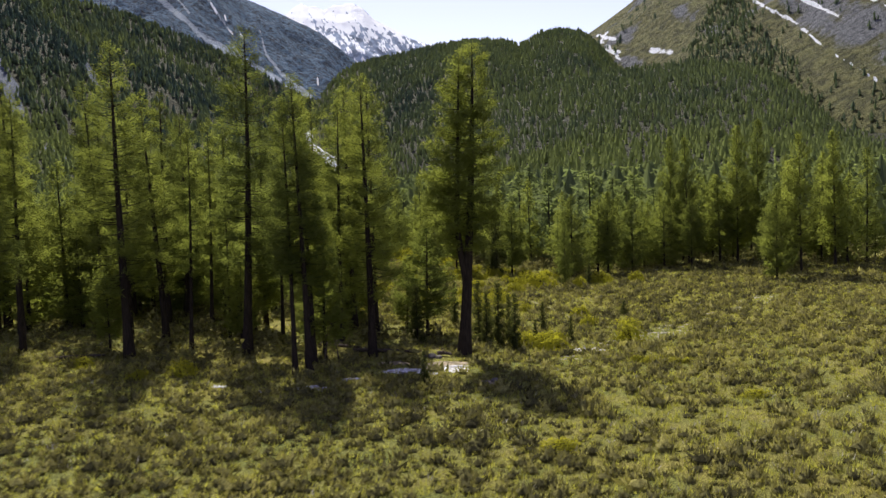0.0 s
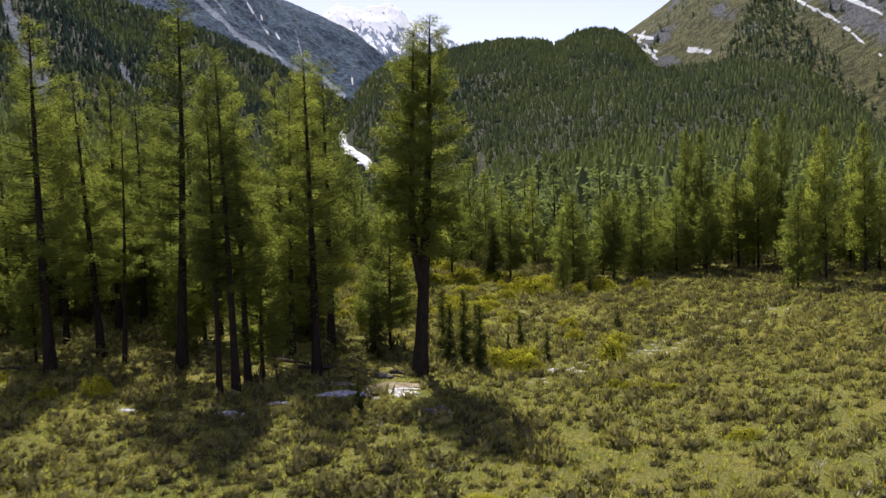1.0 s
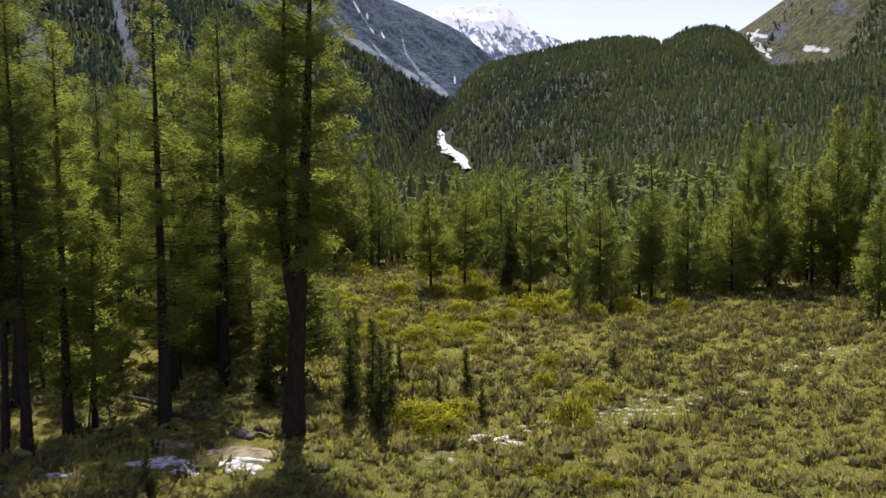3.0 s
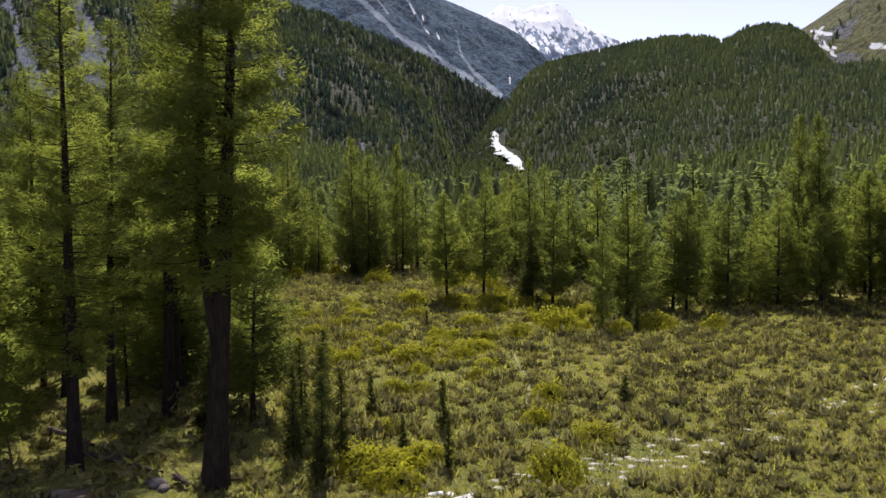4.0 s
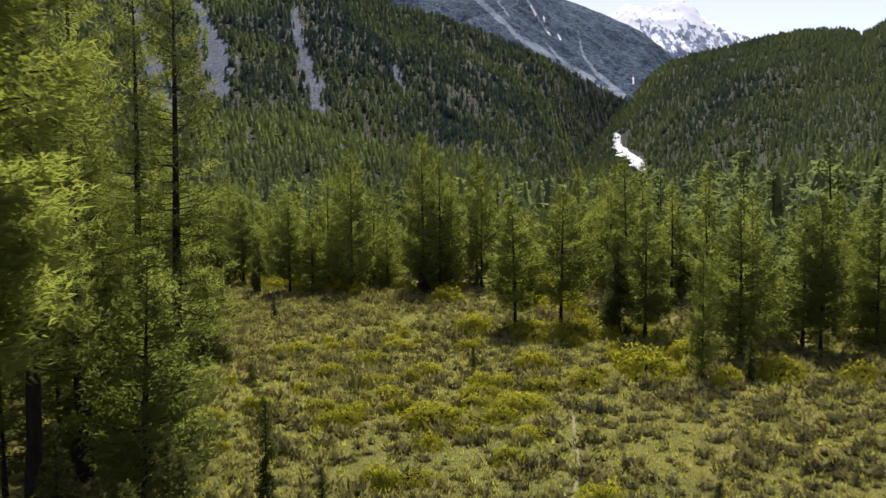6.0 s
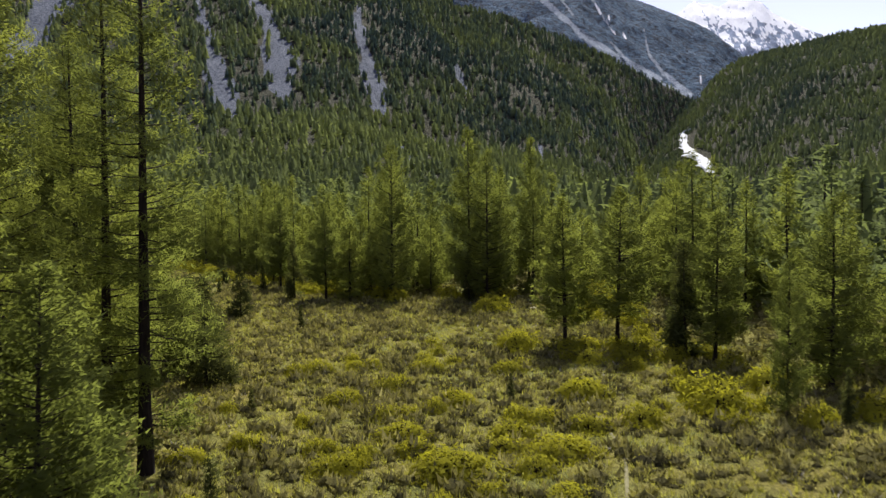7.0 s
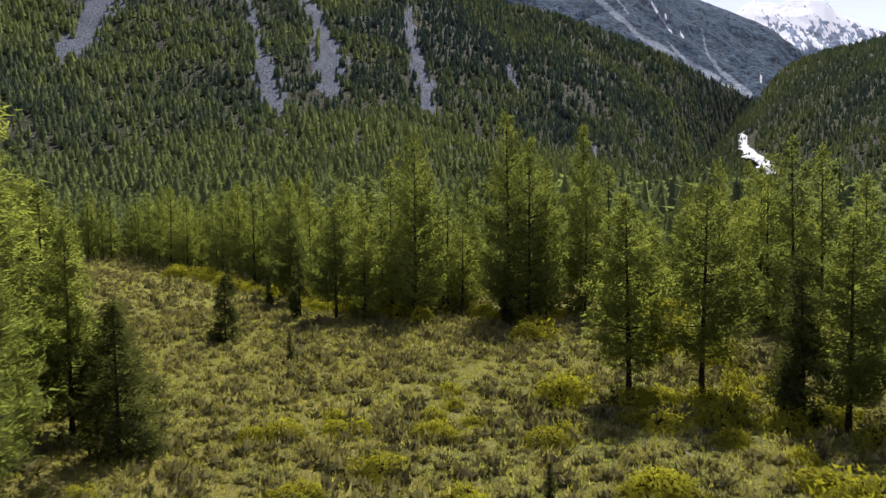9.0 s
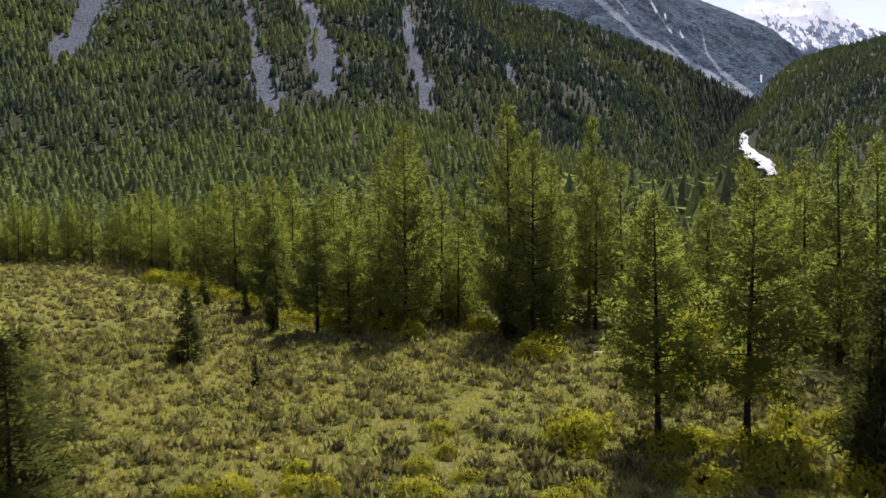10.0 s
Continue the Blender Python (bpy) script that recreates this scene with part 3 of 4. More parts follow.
def wood_on(slope, name, label, az0, az1, near, far, spacing, tall, templates, seed, keep, tone=(0.0, 1.0), fat=1.0, upper_dark=0.0):
    """Trees all over a slope between two bearings, save where keep() says no."""
    rng = np.random.default_rng(seed)
    f0, t0 = min(f for _, f in slope.foot), max(t for _, t in slope.top)
    area = radians(az1 - az0) * 0.5 * (t0 ** 2 - f0 ** 2)
    n = int(area / spacing ** 2)
    az = rng.uniform(az0, az1, n)
    r = np.sqrt(rng.uniform(f0 ** 2, t0 ** 2, n))
    f, t = np.interp(az, *zip(*slope.foot)), np.interp(az, *zip(*slope.top))
    s = (r - f) / (t - f)
    x, y = slope.place(az, r)
    ok = (s > near) & (s < far) & keep(az, r, x, y, s, rng)
    az, r, x, y = az[ok], r[ok], x[ok], y[ok]
    z = slope.rise(az, r) - 0.3
    patch = fbm(x, y, 110, 3)
    size = tall * rng.uniform(0.45, 1.15, len(x)) * (0.75 + 0.5 * patch)
    tri, who = plant(templates, np.stack([x, y, z], 1), size, rng, fat)
    # Tint gets darker up the slope and towards higher bearings.
    dark = upper_dark * np.clip((az + 47) / 7, 0, 1) * np.clip(s[ok] * 2.2 - 0.35, 0, 1)
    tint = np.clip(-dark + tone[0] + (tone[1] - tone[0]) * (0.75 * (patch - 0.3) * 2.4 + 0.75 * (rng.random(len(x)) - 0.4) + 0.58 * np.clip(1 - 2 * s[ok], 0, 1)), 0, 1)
    return tagged(new(name, tris_to_mesh(name, tri, M_LARCH_HAZY, tint[who], np.stack([x, y, z], 1)[who], 0.8, 1.0)), label, "forest", kind="stuff")


def keep_left(az, r, x, y, s, rng):
    thin = fbm(x, y, 75, 4)
    return (chute(az, r, 1.15) < 0.05 + 0.6 * (rng.random(len(az)) < 0.4)) & (rng.random(len(az)) < np.clip(2.35 - 2.6 * thin, 0.2, 1))


def keep_all(az, r, x, y, s, rng):
    if np.min(az) < -20:
        return (rng.random(len(az)) < np.clip(2.4 - 2.3 * fbm(x, y, 90, 4), 0.5, 1)) & ((np.abs(az - np.interp(r, [1060, 1150, 1200, 1250, 1300, 1340], [-21.3, -21.9, -22.4, -22.9, -22.9, -22.6])) > 0.36) | (r > 1350))
    return rng.random(len(az)) < np.clip(2.4 - 2.3 * fbm(x, y, 90, 4), 0.5, 1)


wood_on(HILL_LEFT, "hillside_woods", "dense larch and pine wood on a steep slope", -70, -20.5, 0.30, 1.05, 5.4, 9.6, SPIKES, 11, keep_left, (0.10, 0.95), fat=1.25, upper_dark=0.22)
wood_on(HILL_LEFT, "lower_hillside_woods", "mixed larch wood at the foot of a steep slope", -70, -20.5, 0.0, 0.30, 5.6, 10.4, SPIKES_NEAR, 15, keep_left, (0.10, 0.95), fat=1.3, upper_dark=0.22)
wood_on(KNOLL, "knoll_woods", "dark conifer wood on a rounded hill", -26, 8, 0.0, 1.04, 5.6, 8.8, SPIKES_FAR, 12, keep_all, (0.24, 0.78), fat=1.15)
def keep_high(az, r, x, y, s, rng):
    return rng.random(len(az)) < np.clip((fbm(x, y, 130, 4) - 0.46) * 3.2, 0, 1) * np.clip(1.25 - 1.35 * s, 0, 1)


def keep_rib(az, r, x, y, s, rng):
    """A steep rib of the mountain that the wood climbs, ragged and thinning at its edges."""
    e = height_angle(r, MOUNT_RIGHT.rise(az, r))
    left, right = np.interp(e, [5.5, 6.8, 8.5, 10, 12.5], [-0.5, 0.6, 1.3, 2.3, 3.2]), np.interp(e, [2, 2.7, 5.3, 7.7, 10, 12.5], [10.4, 9.6, 7.2, 5.7, 4.0, 3.6])
    inside = np.minimum(az - left, right - az) + 1.1 * (fbm(x, y, 60, 3) - 0.5)
    return rng.random(len(az)) < np.clip(0.25 + 1.6 * inside, 0, 0.95)


wood_on(MOUNT_RIGHT, "rib_woods", "dark conifers climbing a steep rib of the mountain", -2, 12, 0.0, 0.85, 6.6, 9.5, SPIKES_FAR, 16, keep_rib, (0.15, 0.6))
wood_on(MOUNT_RIGHT, "mountain_trees", "scattered dark conifers climbing a grassy mountainside", -8, 18, 0.05, 0.9, 9.5, 11.0, SPIKES_FAR, 14, keep_high, (0.0, 0.4))
wood_on(SPUR, "spur_woods", "green larch wood on a mountain spur", -14.5, 16, 0.0, 1.03, 5.8, 8.8, SPIKES_FAR, 13, keep_all, (0.5, 1.0))

EDGE_X = [-260, -215, -190, -135, -100, -82, -70, -57, -51, -40, -33, -23, -14, -6, 5, 14, 22, 30, 60, 140]
EDGE_Y = [185, 180, 187, 171, 158, 150, 151, 155, 172, 150, 139, 132, 122, 132, 137, 130, 134, 143, 150, 160]


def wood_depth(x, y):
    """How far behind the meadow's edge a place lies."""
    return y - np.interp(x, EDGE_X, EDGE_Y) + 5 * (fbm(x, y, 22, 2) - 0.5)


def scatter(rng, x0, x1, y0, y1, gap):
    """Jittered grid of places."""
    gx, gy = np.meshgrid(np.arange(x0, x1, gap), np.arange(y0, y1, gap))
    x = gx.ravel() + rng.uniform(-0.48, 0.48, gx.size) * gap
    y = gy.ravel() + rng.uniform(-0.48, 0.48, gx.size) * gap
    return x, y


def low_larch(rng):
    """A larch of the valley wood, one unit high: needles and trunk."""
    v, q = tube([(0, 0, 0), (0.01, 0, 0.5), (0, 0, 0.98)], [0.014, 0.009, 0.002], 4)
    needles = conifer(rng, 13.0, 3.8, 0.06, 54, 4, 3, 0.6, 0.15, bend=0.1, shape=0.68, slim=0.26, rise=0.3, loose=0.2)[2] / 13.0
    return needles, np.concatenate([v[q[:, [0, 1, 2]]], v[q[:, [0, 2, 3]]]])


rng = np.random.default_rng(21)
LOW = [low_larch(rng) for _ in range(8)]


def valley_woods():
    rng = np.random.default_rng(22)
    x, y = scatter(rng, -520, 130, 130, 560, 5.2)
    az, r = np.degrees(np.arctan2(x - O[0], y - O[1])), np.hypot(x - O[0], y - O[1])
    d = wood_depth(x, y)
    ok = (d > 15) & (r < 520) & (az > -74) & (az < 16) & (rng.random(len(x)) < np.where(d < 50, 1.0, np.clip(1.9 - 2.2 * fbm(x, y, 40, 3), 0.3, 0.8)))
    x, y, r = x[ok], y[ok], r[ok]
    size = rng.uniform(8.5, 16.5, len(x)) * (0.75 + 0.4 * fbm(x, y, 60, 2))
    z = np.maximum(HILL_LEFT.rise(np.degrees(np.arctan2(x - O[0], y - O[1])), r), -0.2)
    tint = np.clip(0.34 + 0.45 * rng.random(len(x)) + 0.4 * fbm(x, y, 50, 2), 0, 1)
    near = wood_depth(x, y) < 34
    xyz = np.stack([x, y, z], 1)
    tri, who = plant([t for t, _ in LOW], xyz[near], size[near], rng)
    tri2, who2 = plant(SPIKES_MID, xyz[~near], size[~near], rng, 1.25)
    both = np.concatenate([tint[near][who], tint[~near][who2]])
    feet = np.concatenate([xyz[near][who], xyz[~near][who2]])
    tagged(new("valley_woods", tris_to_mesh("valley_woods", np.concatenate([tri, tri2]), M_LARCH_HAZY, both, feet, 0.86, 0.9)), "bright green larch wood on the valley floor", "forest", kind="stuff")
    front = wood_depth(x, y) < 45
    tri, who = plant([w for _, w in LOW], xyz[front], size[front], np.random.default_rng(23))
    tagged(new("valley_trunks", tris_to_mesh("valley_trunks", tri, M_BARK)), "dark thin trunks of the larch wood", "forest", kind="stuff")
    # further back, up to the foot of the knoll
    x, y = scatter(rng, -480, 260, 480, 1130, 8.5)
    az, r = np.degrees(np.arctan2(x - O[0], y - O[1])), np.hypot(x - O[0], y - O[1])
    ok = (r > 515) & (az > -26) & (az < 14) & (r < np.interp(az, *zip(*KNOLL.foot)) + 30) & (HILL_LEFT.rise(az, r) < 3)
    x, y = x[ok], y[ok]
    size = rng.uniform(9, 16, len(x))
    tri, who = plant(SPIKES, np.stack([x, y, 0 * x], 1), size, rng)
    tagged(new("far_valley_woods", tris_to_mesh("far_valley_woods", tri, M_LARCH_HAZY, rng.random(len(x))[who], np.stack([x, y, 0 * x], 1)[who], 0.8, 1.0)), "larch wood towards the valley head", "forest", kind="stuff")


valley_woods()

# ---- single trees ----
rng = np.random.default_rng(31)


def tall_larch(seed, h=24.0, reach=3.5, crown_from=0.2, branches=150, twigs=12, leaves=14, leaf=0.17, trunk_r=0.36, **more):
    return conifer(np.random.default_rng(seed), h, reach, crown_from, branches, twigs, leaves, leaf, trunk_r, **{"shape": 0.45, "rise": 0.14, "slim": 0.16, "loose": 0.15, **more})


def mid_larch(seed, h=13.0, reach=4.0, crown_from=0.05, branches=150, twigs=11, leaves=11, leaf=0.18, trunk_r=0.19, **more):
    return conifer(np.random.default_rng(seed), h, reach, crown_from, branches, twigs, leaves, leaf, trunk_r, bend=0.15, **{"shape": 0.66, "slim": 0.27, "rise": 0.3, "loose": 0.16, **more})


def spruce(seed, h=5.0, reach=1.5, branches=80, twigs=7, leaves=7, leaf=0.24, trunk_r=0.09):
    return conifer(np.random.default_rng(seed), h, reach, 0.03, branches, twigs, leaves, leaf, trunk_r, rise=0.05, shape=0.85, hang=0.3, bend=0.05, thin=0.42)


LARCH_LABEL = "tall larch with fresh green needles and a dark bare lower trunk"
tall_kinds = [tree("larch", LARCH_LABEL, "tree", [s], M_LARCH) for s in (
    tall_larch(1, crown_from=0.26, bare=16), tall_larch(2, reach=2.8, crown_from=0.30, trunk_r=0.3, bare=18), tall_larch(3, reach=3.7, crown_from=0.22, trunk_r=0.40, bare=14),
    tall_larch(4, reach=2.6, crown_from=0.34, branches=110, trunk_r=0.24, bare=26), tall_larch(5, reach=3.1, crown_from=0.2, branches=145, bare=12),
    tall_larch(6, reach=3.5, crown_from=0.07, branches=150, bare=10, trunk_r=0.3))]
MID_LABEL = "broad green larch at the edge of the meadow"
mid_kinds = [tree("larch", MID_LABEL, "tree", [s], M_LARCH) for s in (
    mid_larch(11), mid_larch(12, reach=3.5, crown_from=0.12), mid_larch(13, reach=4.6), mid_larch(14, reach=4.3, crown_from=0.2, branches=125, bare=14), mid_larch(15, reach=3.7, crown_from=0.17, bare=14))]
slim_kinds = [tree("larch", MID_LABEL, "tree", [s], M_LARCH) for s in (
    mid_larch(61, reach=3.9, branches=115, twigs=8, leaves=9, leaf=0.2), mid_larch(62, reach=3.4, branches=115, twigs=8, leaves=9, leaf=0.2), mid_larch(63, reach=4.3, branches=115, twigs=8, leaves=9, leaf=0.2),
    mid_larch(64, reach=3.7, crown_from=0.16, branches=105, twigs=8, leaves=9, leaf=0.2), mid_larch(65, reach=3.2, crown_from=0.05, branches=105, twigs=8, leaves=9, leaf=0.2))]
SPRUCE_LABEL = "small dark green spruce standing in the meadow grass"
young_kinds = [tree("larch", MID_LABEL, "tree", [s], M_LARCH) for s in (
    mid_larch(71, reach=3.0, branches=110, leaves=18, leaf=0.15), mid_larch(72, reach=3.4, branches=110, leaves=18, leaf=0.15))]
spruce_kinds = [tree("spruce", SPRUCE_LABEL, "tree", [s], M_SPRUCE) for s in (spruce(21, reach=1.1, branches=60), spruce(22, reach=0.72, branches=60, twigs=5), spruce(23, reach=1.9, branches=90))]
used = set()


def put(kinds, which, h0, x, y, h, lean=(0.0, 0.0), group="", label="", wide=1.0):
    """Stand a copy of a tree of natural height h0 at (x, y), h metres high."""
    rnd = random.Random(round(x * 13.7 + y * 7.1, 2))
    k = h / h0
    m = Matrix.Translation((x, y, float(ground_height(np.array([x]), np.array([y]))[0]) - 0.12))
    m = m @ Matrix.Rotation(radians(lean[0]) + 0.010 + rnd.gauss(0, 0.008), 4, "Y") @ Matrix.Rotation(-radians(lean[1]) - 0.010 + rnd.gauss(0, 0.008), 4, "X")
    m = m @ Matrix.Rotation(rnd.uniform(0, 6.28), 4, "Z") @ Matrix.Diagonal((k * wide, k * wide, k, 1))
    ob = kinds[which]
    if ob.name in used:
        ob = copy_thing(ob, m @ Matrix.Diagonal((1 / ob.scale.x, 1 / ob.scale.y, 1 / ob.scale.z, 1)))
    else:
        used.add(ob.name)
        ob.matrix_basis = m
    return tagged(ob, label, group=group)


def grove(which, x, y, h, lean=(0.0, 0.0), wide=1.0):
    return put(tall_kinds, which, 24.0, x, y, h, lean, "larches of the grove", wide=wide)


def edge_larch(which, x, y, h, wide=1.0, label=""):
    return put(mid_kinds, which, 13.0, x, y, h, group="larches at the meadow's edge", label=label, wide=wide)


def small_spruce(which, x, y, h, wide=1.0, label=""):
    return put(spruce_kinds, which, 5.0, x, y, h, group="spruces of the meadow", label=label, wide=wide)


# the old double-stemmed larch in front of the grove
main_stem = tall_larch(41, 24.2, 3.4, 0.36, 155, 15, 18, 0.17, 0.50, bend=0.5, hang=0.2, bare=14, limb_r=0.09)
fork = main_stem[0][0].reshape(9, 8, 3)[2].mean(0)
old = tree("old_larch", "huge old double-stemmed larch with a thick furrowed trunk", "tree", [
    main_stem, tall_larch(42, 17.2, 3.1, 0.16, 85, 15, 18, 0.17, 0.30, bend=0.2, hang=0.2, origin=tuple(fork), part_way=(-0.8, -0.1), limb_r=0.07)], M_LARCH, single_limbs=True)
old.matrix_basis = Matrix.Translation((-16.5, 69.3, -0.15)) @ Matrix.Rotation(radians(2.2), 4, "Y")

grove(0, -63.2, 77.7, 25.4, (-3, 0))
grove(3, -55.8, 80.8, 25.0, (-4, 0))
grove(2, -44.6, 67.4, 26.4)
grove(4, -44.8, 73.6, 23.0, (-2, 0))
grove(3, -41.5, 72.0, 19.2)
grove(3, -40.5, 77.3, 15.0)
grove(0, -35.2, 70.0, 27.0, (1.5, 0))
grove(3, -27.6, 62.3, 20.5, (-1, 0))
grove(1, -26.6, 62.6, 22.0)
grove(1, -27.7, 66.2, 20.8)
grove(4, -23.8, 68.8, 22.4)
grove(1, -29.1, 76.0, 21.2)
grove(0, -26.4, 77.4, 23.0)
grove(2, -30.0, 82.0, 23.0, wide=0.8)
grove(5, -33.3, 89.8, 24.5)
grove(5, -37.2, 90.4, 24.0)
grove(0, -52.0, 90.0, 22.0)
for gx, gy, gh, gk in ((-50, 76, 22, 1), (-52, 86, 24, 4), (-60, 88, 23, 0), (-70, 84, 25, 2), (-47, 86, 21, 3), (-40, 84, 20, 1), (-36, 79, 18, 3),
                       (-54, 62, 23, 2), (-62, 64, 24, 0), (-66, 94, 24, 4), (-76, 78, 24, 0), (-82, 90, 25, 2), (-57, 70, 23, 1), (-72, 68, 25, 4), (-50, 97, 22, 0), (-58, 101, 23, 2)):
    grove(gk, gx, gy, gh)

for args in ((1, -27.4, 67.7, 11.2), (4, -22.0, 78.8, 10.3), (4, -39.5, 80.5, 12), (0, -47.5, 90, 12), (1, -37.8, 74.2, 9),
             (3, -31.0, 79.0, 8), (4, -24.5, 81.0, 7), (0, -53.5, 92, 12), (4, -48.5, 70.5, 8), (2, -60.5, 83.5, 11)):
    edge_larch(*args, label="young larch with bright green needles under taller trees")

for k, gx, gy, gh, gw in ((0, -31.5, 84.0, 10.0, 1.45), (1, -33.5, 86.5, 8.0, 1.1), (1, -35.5, 84.5, 9.0, 1.0)):
    put(young_kinds, k, 13.0, gx, gy, gh, group="larches of the grove", label="young larch with bright green needles under taller trees", wide=gw)

edge_larch(1, -52.0, 104.0, 10.5, 0.9, label="young larch with bright green needles under taller trees")
edge_larch(4, -46.5, 98.0, 9.0, 0.9, label="young larch with bright green needles under taller trees")
edge_larch(0, -44.0, 95.0, 11.0, 0.8, label="young larch with bright green needles under taller trees")
edge_larch(2, -68.8, 146.8, 17.6, 0.74)
edge_larch(0, -61.0, 151.3, 19.4, 0.66)
edge_larch(2, -57.4, 149.4, 16.6, 0.72)
edge_larch(1, -61.0, 163.5, 18.8, 0.6)
edge_larch(4, -75.0, 142.3, 10.6)
edge_larch(0, -72.4, 143.6, 9.4)
edge_larch(4, -90.0, 149.0, 11.4)
edge_larch(1, -96.2, 153.3, 10.6)
edge_larch(1, -77.0, 147.7, 8.0)
edge_larch(4, -34.6, 127.3, 11.5, 1.0)
edge_larch(3, -31.4, 129.5, 12.0, 1.0)
edge_larch(1, -22.9, 127.2, 10.4)
edge_larch(0, -14.0, 114.2, 8.6, 0.5)
edge_larch(0, -14.0, 122.2, 11.0)
edge_larch(2, -11.0, 127.0, 10.4)
edge_larch(4, -9.6, 126.2, 11.0, 0.85)
edge_larch(0, -6.6, 130.0, 10.0)
edge_larch(2, -2.3, 131.6, 9.6)
edge_larch(1, 1.1, 136.5, 18.2, 0.55)
edge_larch(4, 1.4, 132.0, 9.6, 0.9)
edge_larch(4, -1.3, 140.3, 18.4, 0.5)
edge_larch(4, 5.4, 137.5, 12.6)
edge_larch(4, 7.8, 137.2, 19.4, 0.55)
edge_larch(1, 10.9, 141.0, 20.4, 0.5)
edge_larch(3, 14.5, 123.0, 17.6, 0.6)
edge_larch(0, 11.1, 117.7, 10.5, 0.85)
edge_larch(4, 12.3, 126.2, 11.0)
edge_larch(1, 19.6, 130.4, 18.0, 0.6)


def fill_edge():
    rng = np.random.default_rng(51)
    x, y = scatter(rng, -240, 60, 115, 260, 3.9)
    d = wood_depth(x, y)
    az = np.degrees(np.arctan2(x - O[0], y - O[1]))
    near = np.full(len(x), 99.0)
    for ob in list(scene.objects):
        if ob.name.startswith("larch"):
            near = np.minimum(near, np.hypot(x - ob.location.x, y - ob.location.y))
    ok = (d > np.where((x > -41) & (x < -17), 6.0, 0.0)) & (d <= 15.5) & (az > -72) & (az < 22) & (near > 2.6)
    i = np.where(ok)[0]
    i = i[(x[i] < -41) | (x[i] > -17) | (d[i] > 9)]
    i = i[np.argsort(d[i] + rng.uniform(0, 6, len(i)) - 8 * (np.abs(az[i] + 25) < 40))][:205]
    for j in i:
        h = rng.uniform(7.0, 17.5) * (1.15 if d[j] > 14 else 0.9)
        put(slim_kinds, int(rng.integers(0, 5)), 13.0, float(x[j]), float(y[j]), float(h), group="larches at the meadow's edge", wide=float(rng.uniform(0.88, 1.08) * np.clip(1.06 - 0.04 * (h - 8), 0.66, 1.05)))


fill_edge()

# the dark back of the grove
rng = np.random.default_rng(57)
for i in range(54):
    put(slim_kinds, i % 5, 13.0, float(-54 - 46 * rng.random()), float(76 + 32 * rng.random()), float(rng.uniform(10, 19)), group="larches of the grove", label="slender green larch deep inside the grove")

for args in ((0, -22.0, 75.5, 4.9, 0.9), (1, -16.6, 75.6, 5.2, 0.9), (1, -15.5, 73.2, 4.6, 0.85), (1, -14.8, 74.4, 5.3, 0.95), (1, -13.9, 74.7, 4.3, 0.8), (1, -12.9, 71.6, 4.6, 0.85), (1, -12.1, 77.0, 1.8),
             (1, -12.0, 81.0, 2.7), (1, -8.9, 75.2, 2.3, 0.8), (0, -17.0, 59.5, 2.5, 0.75), (1, -20.6, 83.3, 4.4, 0.75), (1, -17.1, 82.6, 2.4), (2, -5.5, 90.5, 1.5), (2, -72.3, 127.6, 5.6, 0.8),
             (1, -60.0, 124.2, 2.4), (2, -47.0, 103.6, 7.0, 0.95), (2, -52.2, 106.5, 6.6, 1.3), (0, -38.4, 100.0, 1.4), (1, -28.1, 110.2, 1.7), (1, -94.4, 142.5, 2.2),
             (0, -24.9, 127.0, 8.4, 0.85), (0, -25.9, 128.6, 8.0, 0.8), (0, -79.0, 141.2, 7.0, 0.9), (1, -11.1, 114.2, 2.8), (0, -103.0, 150.0, 4.5), (1, -90.0, 146.0, 3.5), (0, -58.8, 148.0, 5.5, 0.8)):
    small_spruce(*args)


# ---- the cascade at the valley head ----
def on_slope(slope, az, el):
    """The place on a slope that is seen at that bearing and height angle from the valley."""
    r = np.linspace(900, 1700, 1200)
    z = slope.rise(np.full_like(r, az), r)
    k = int(np.argmax((height_angle(r, z) > el) & (z > 5)))
    x, y = slope.place(az, r[k])
    return np.array([float(x), float(y), float(z[k])])


def cascade():
    """White water tumbling down in steps, thicker in the middle than at its edges."""
    rng = np.random.default_rng(61)
    way = [(-22.75, 3.48, 3.0), (-23.1, 3.25, 6.0), (-23.15, 2.9, 5.0), (-23.05, 2.45, 7.0), (-22.55, 2.0, 9.0), (-22.1, 1.7, 6.0), (-21.8, 1.35, 7.0), (-21.65, 0.8, 5.0)]
    t = np.linspace(0, len(way) - 1, 60)
    az, el, w = (np.interp(t, range(len(way)), v) for v in zip(*way))
    rows = []
    for a, e, half in zip(az, el, w):
        p = on_slope(KNOLL, a, e)
        side = np.array([math.cos(radians(a)), -math.sin(radians(a)), 0.0])
        half *= 0.35 + 1.4 * float(fbm(np.array([e * 40]), np.array([7.0]), 9, 3)[0])
        for k in np.linspace(-1, 1, 9):
            rows.append(p + side * (half * k * rng.uniform(0.55, 1.3) + 1.5 * math.sin(e * 9)) + np.array([0, 0, 2.2 * (1 - k * k) + rng.uniform(0, 1.3) + 0.6]))
    i, j = np.meshgrid(np.arange(59), np.arange(8), indexing="ij")
    a = (i * 9 + j).ravel()
    ob = new("waterfall", mesh_from("waterfall", np.array(rows), np.stack([a, a + 1, a + 10, a + 9], 1), M_WATER))
    return tagged(ob, "white cascade tumbling down a rocky step between wooded hills", "waterfall", kind="structure")


cascade()


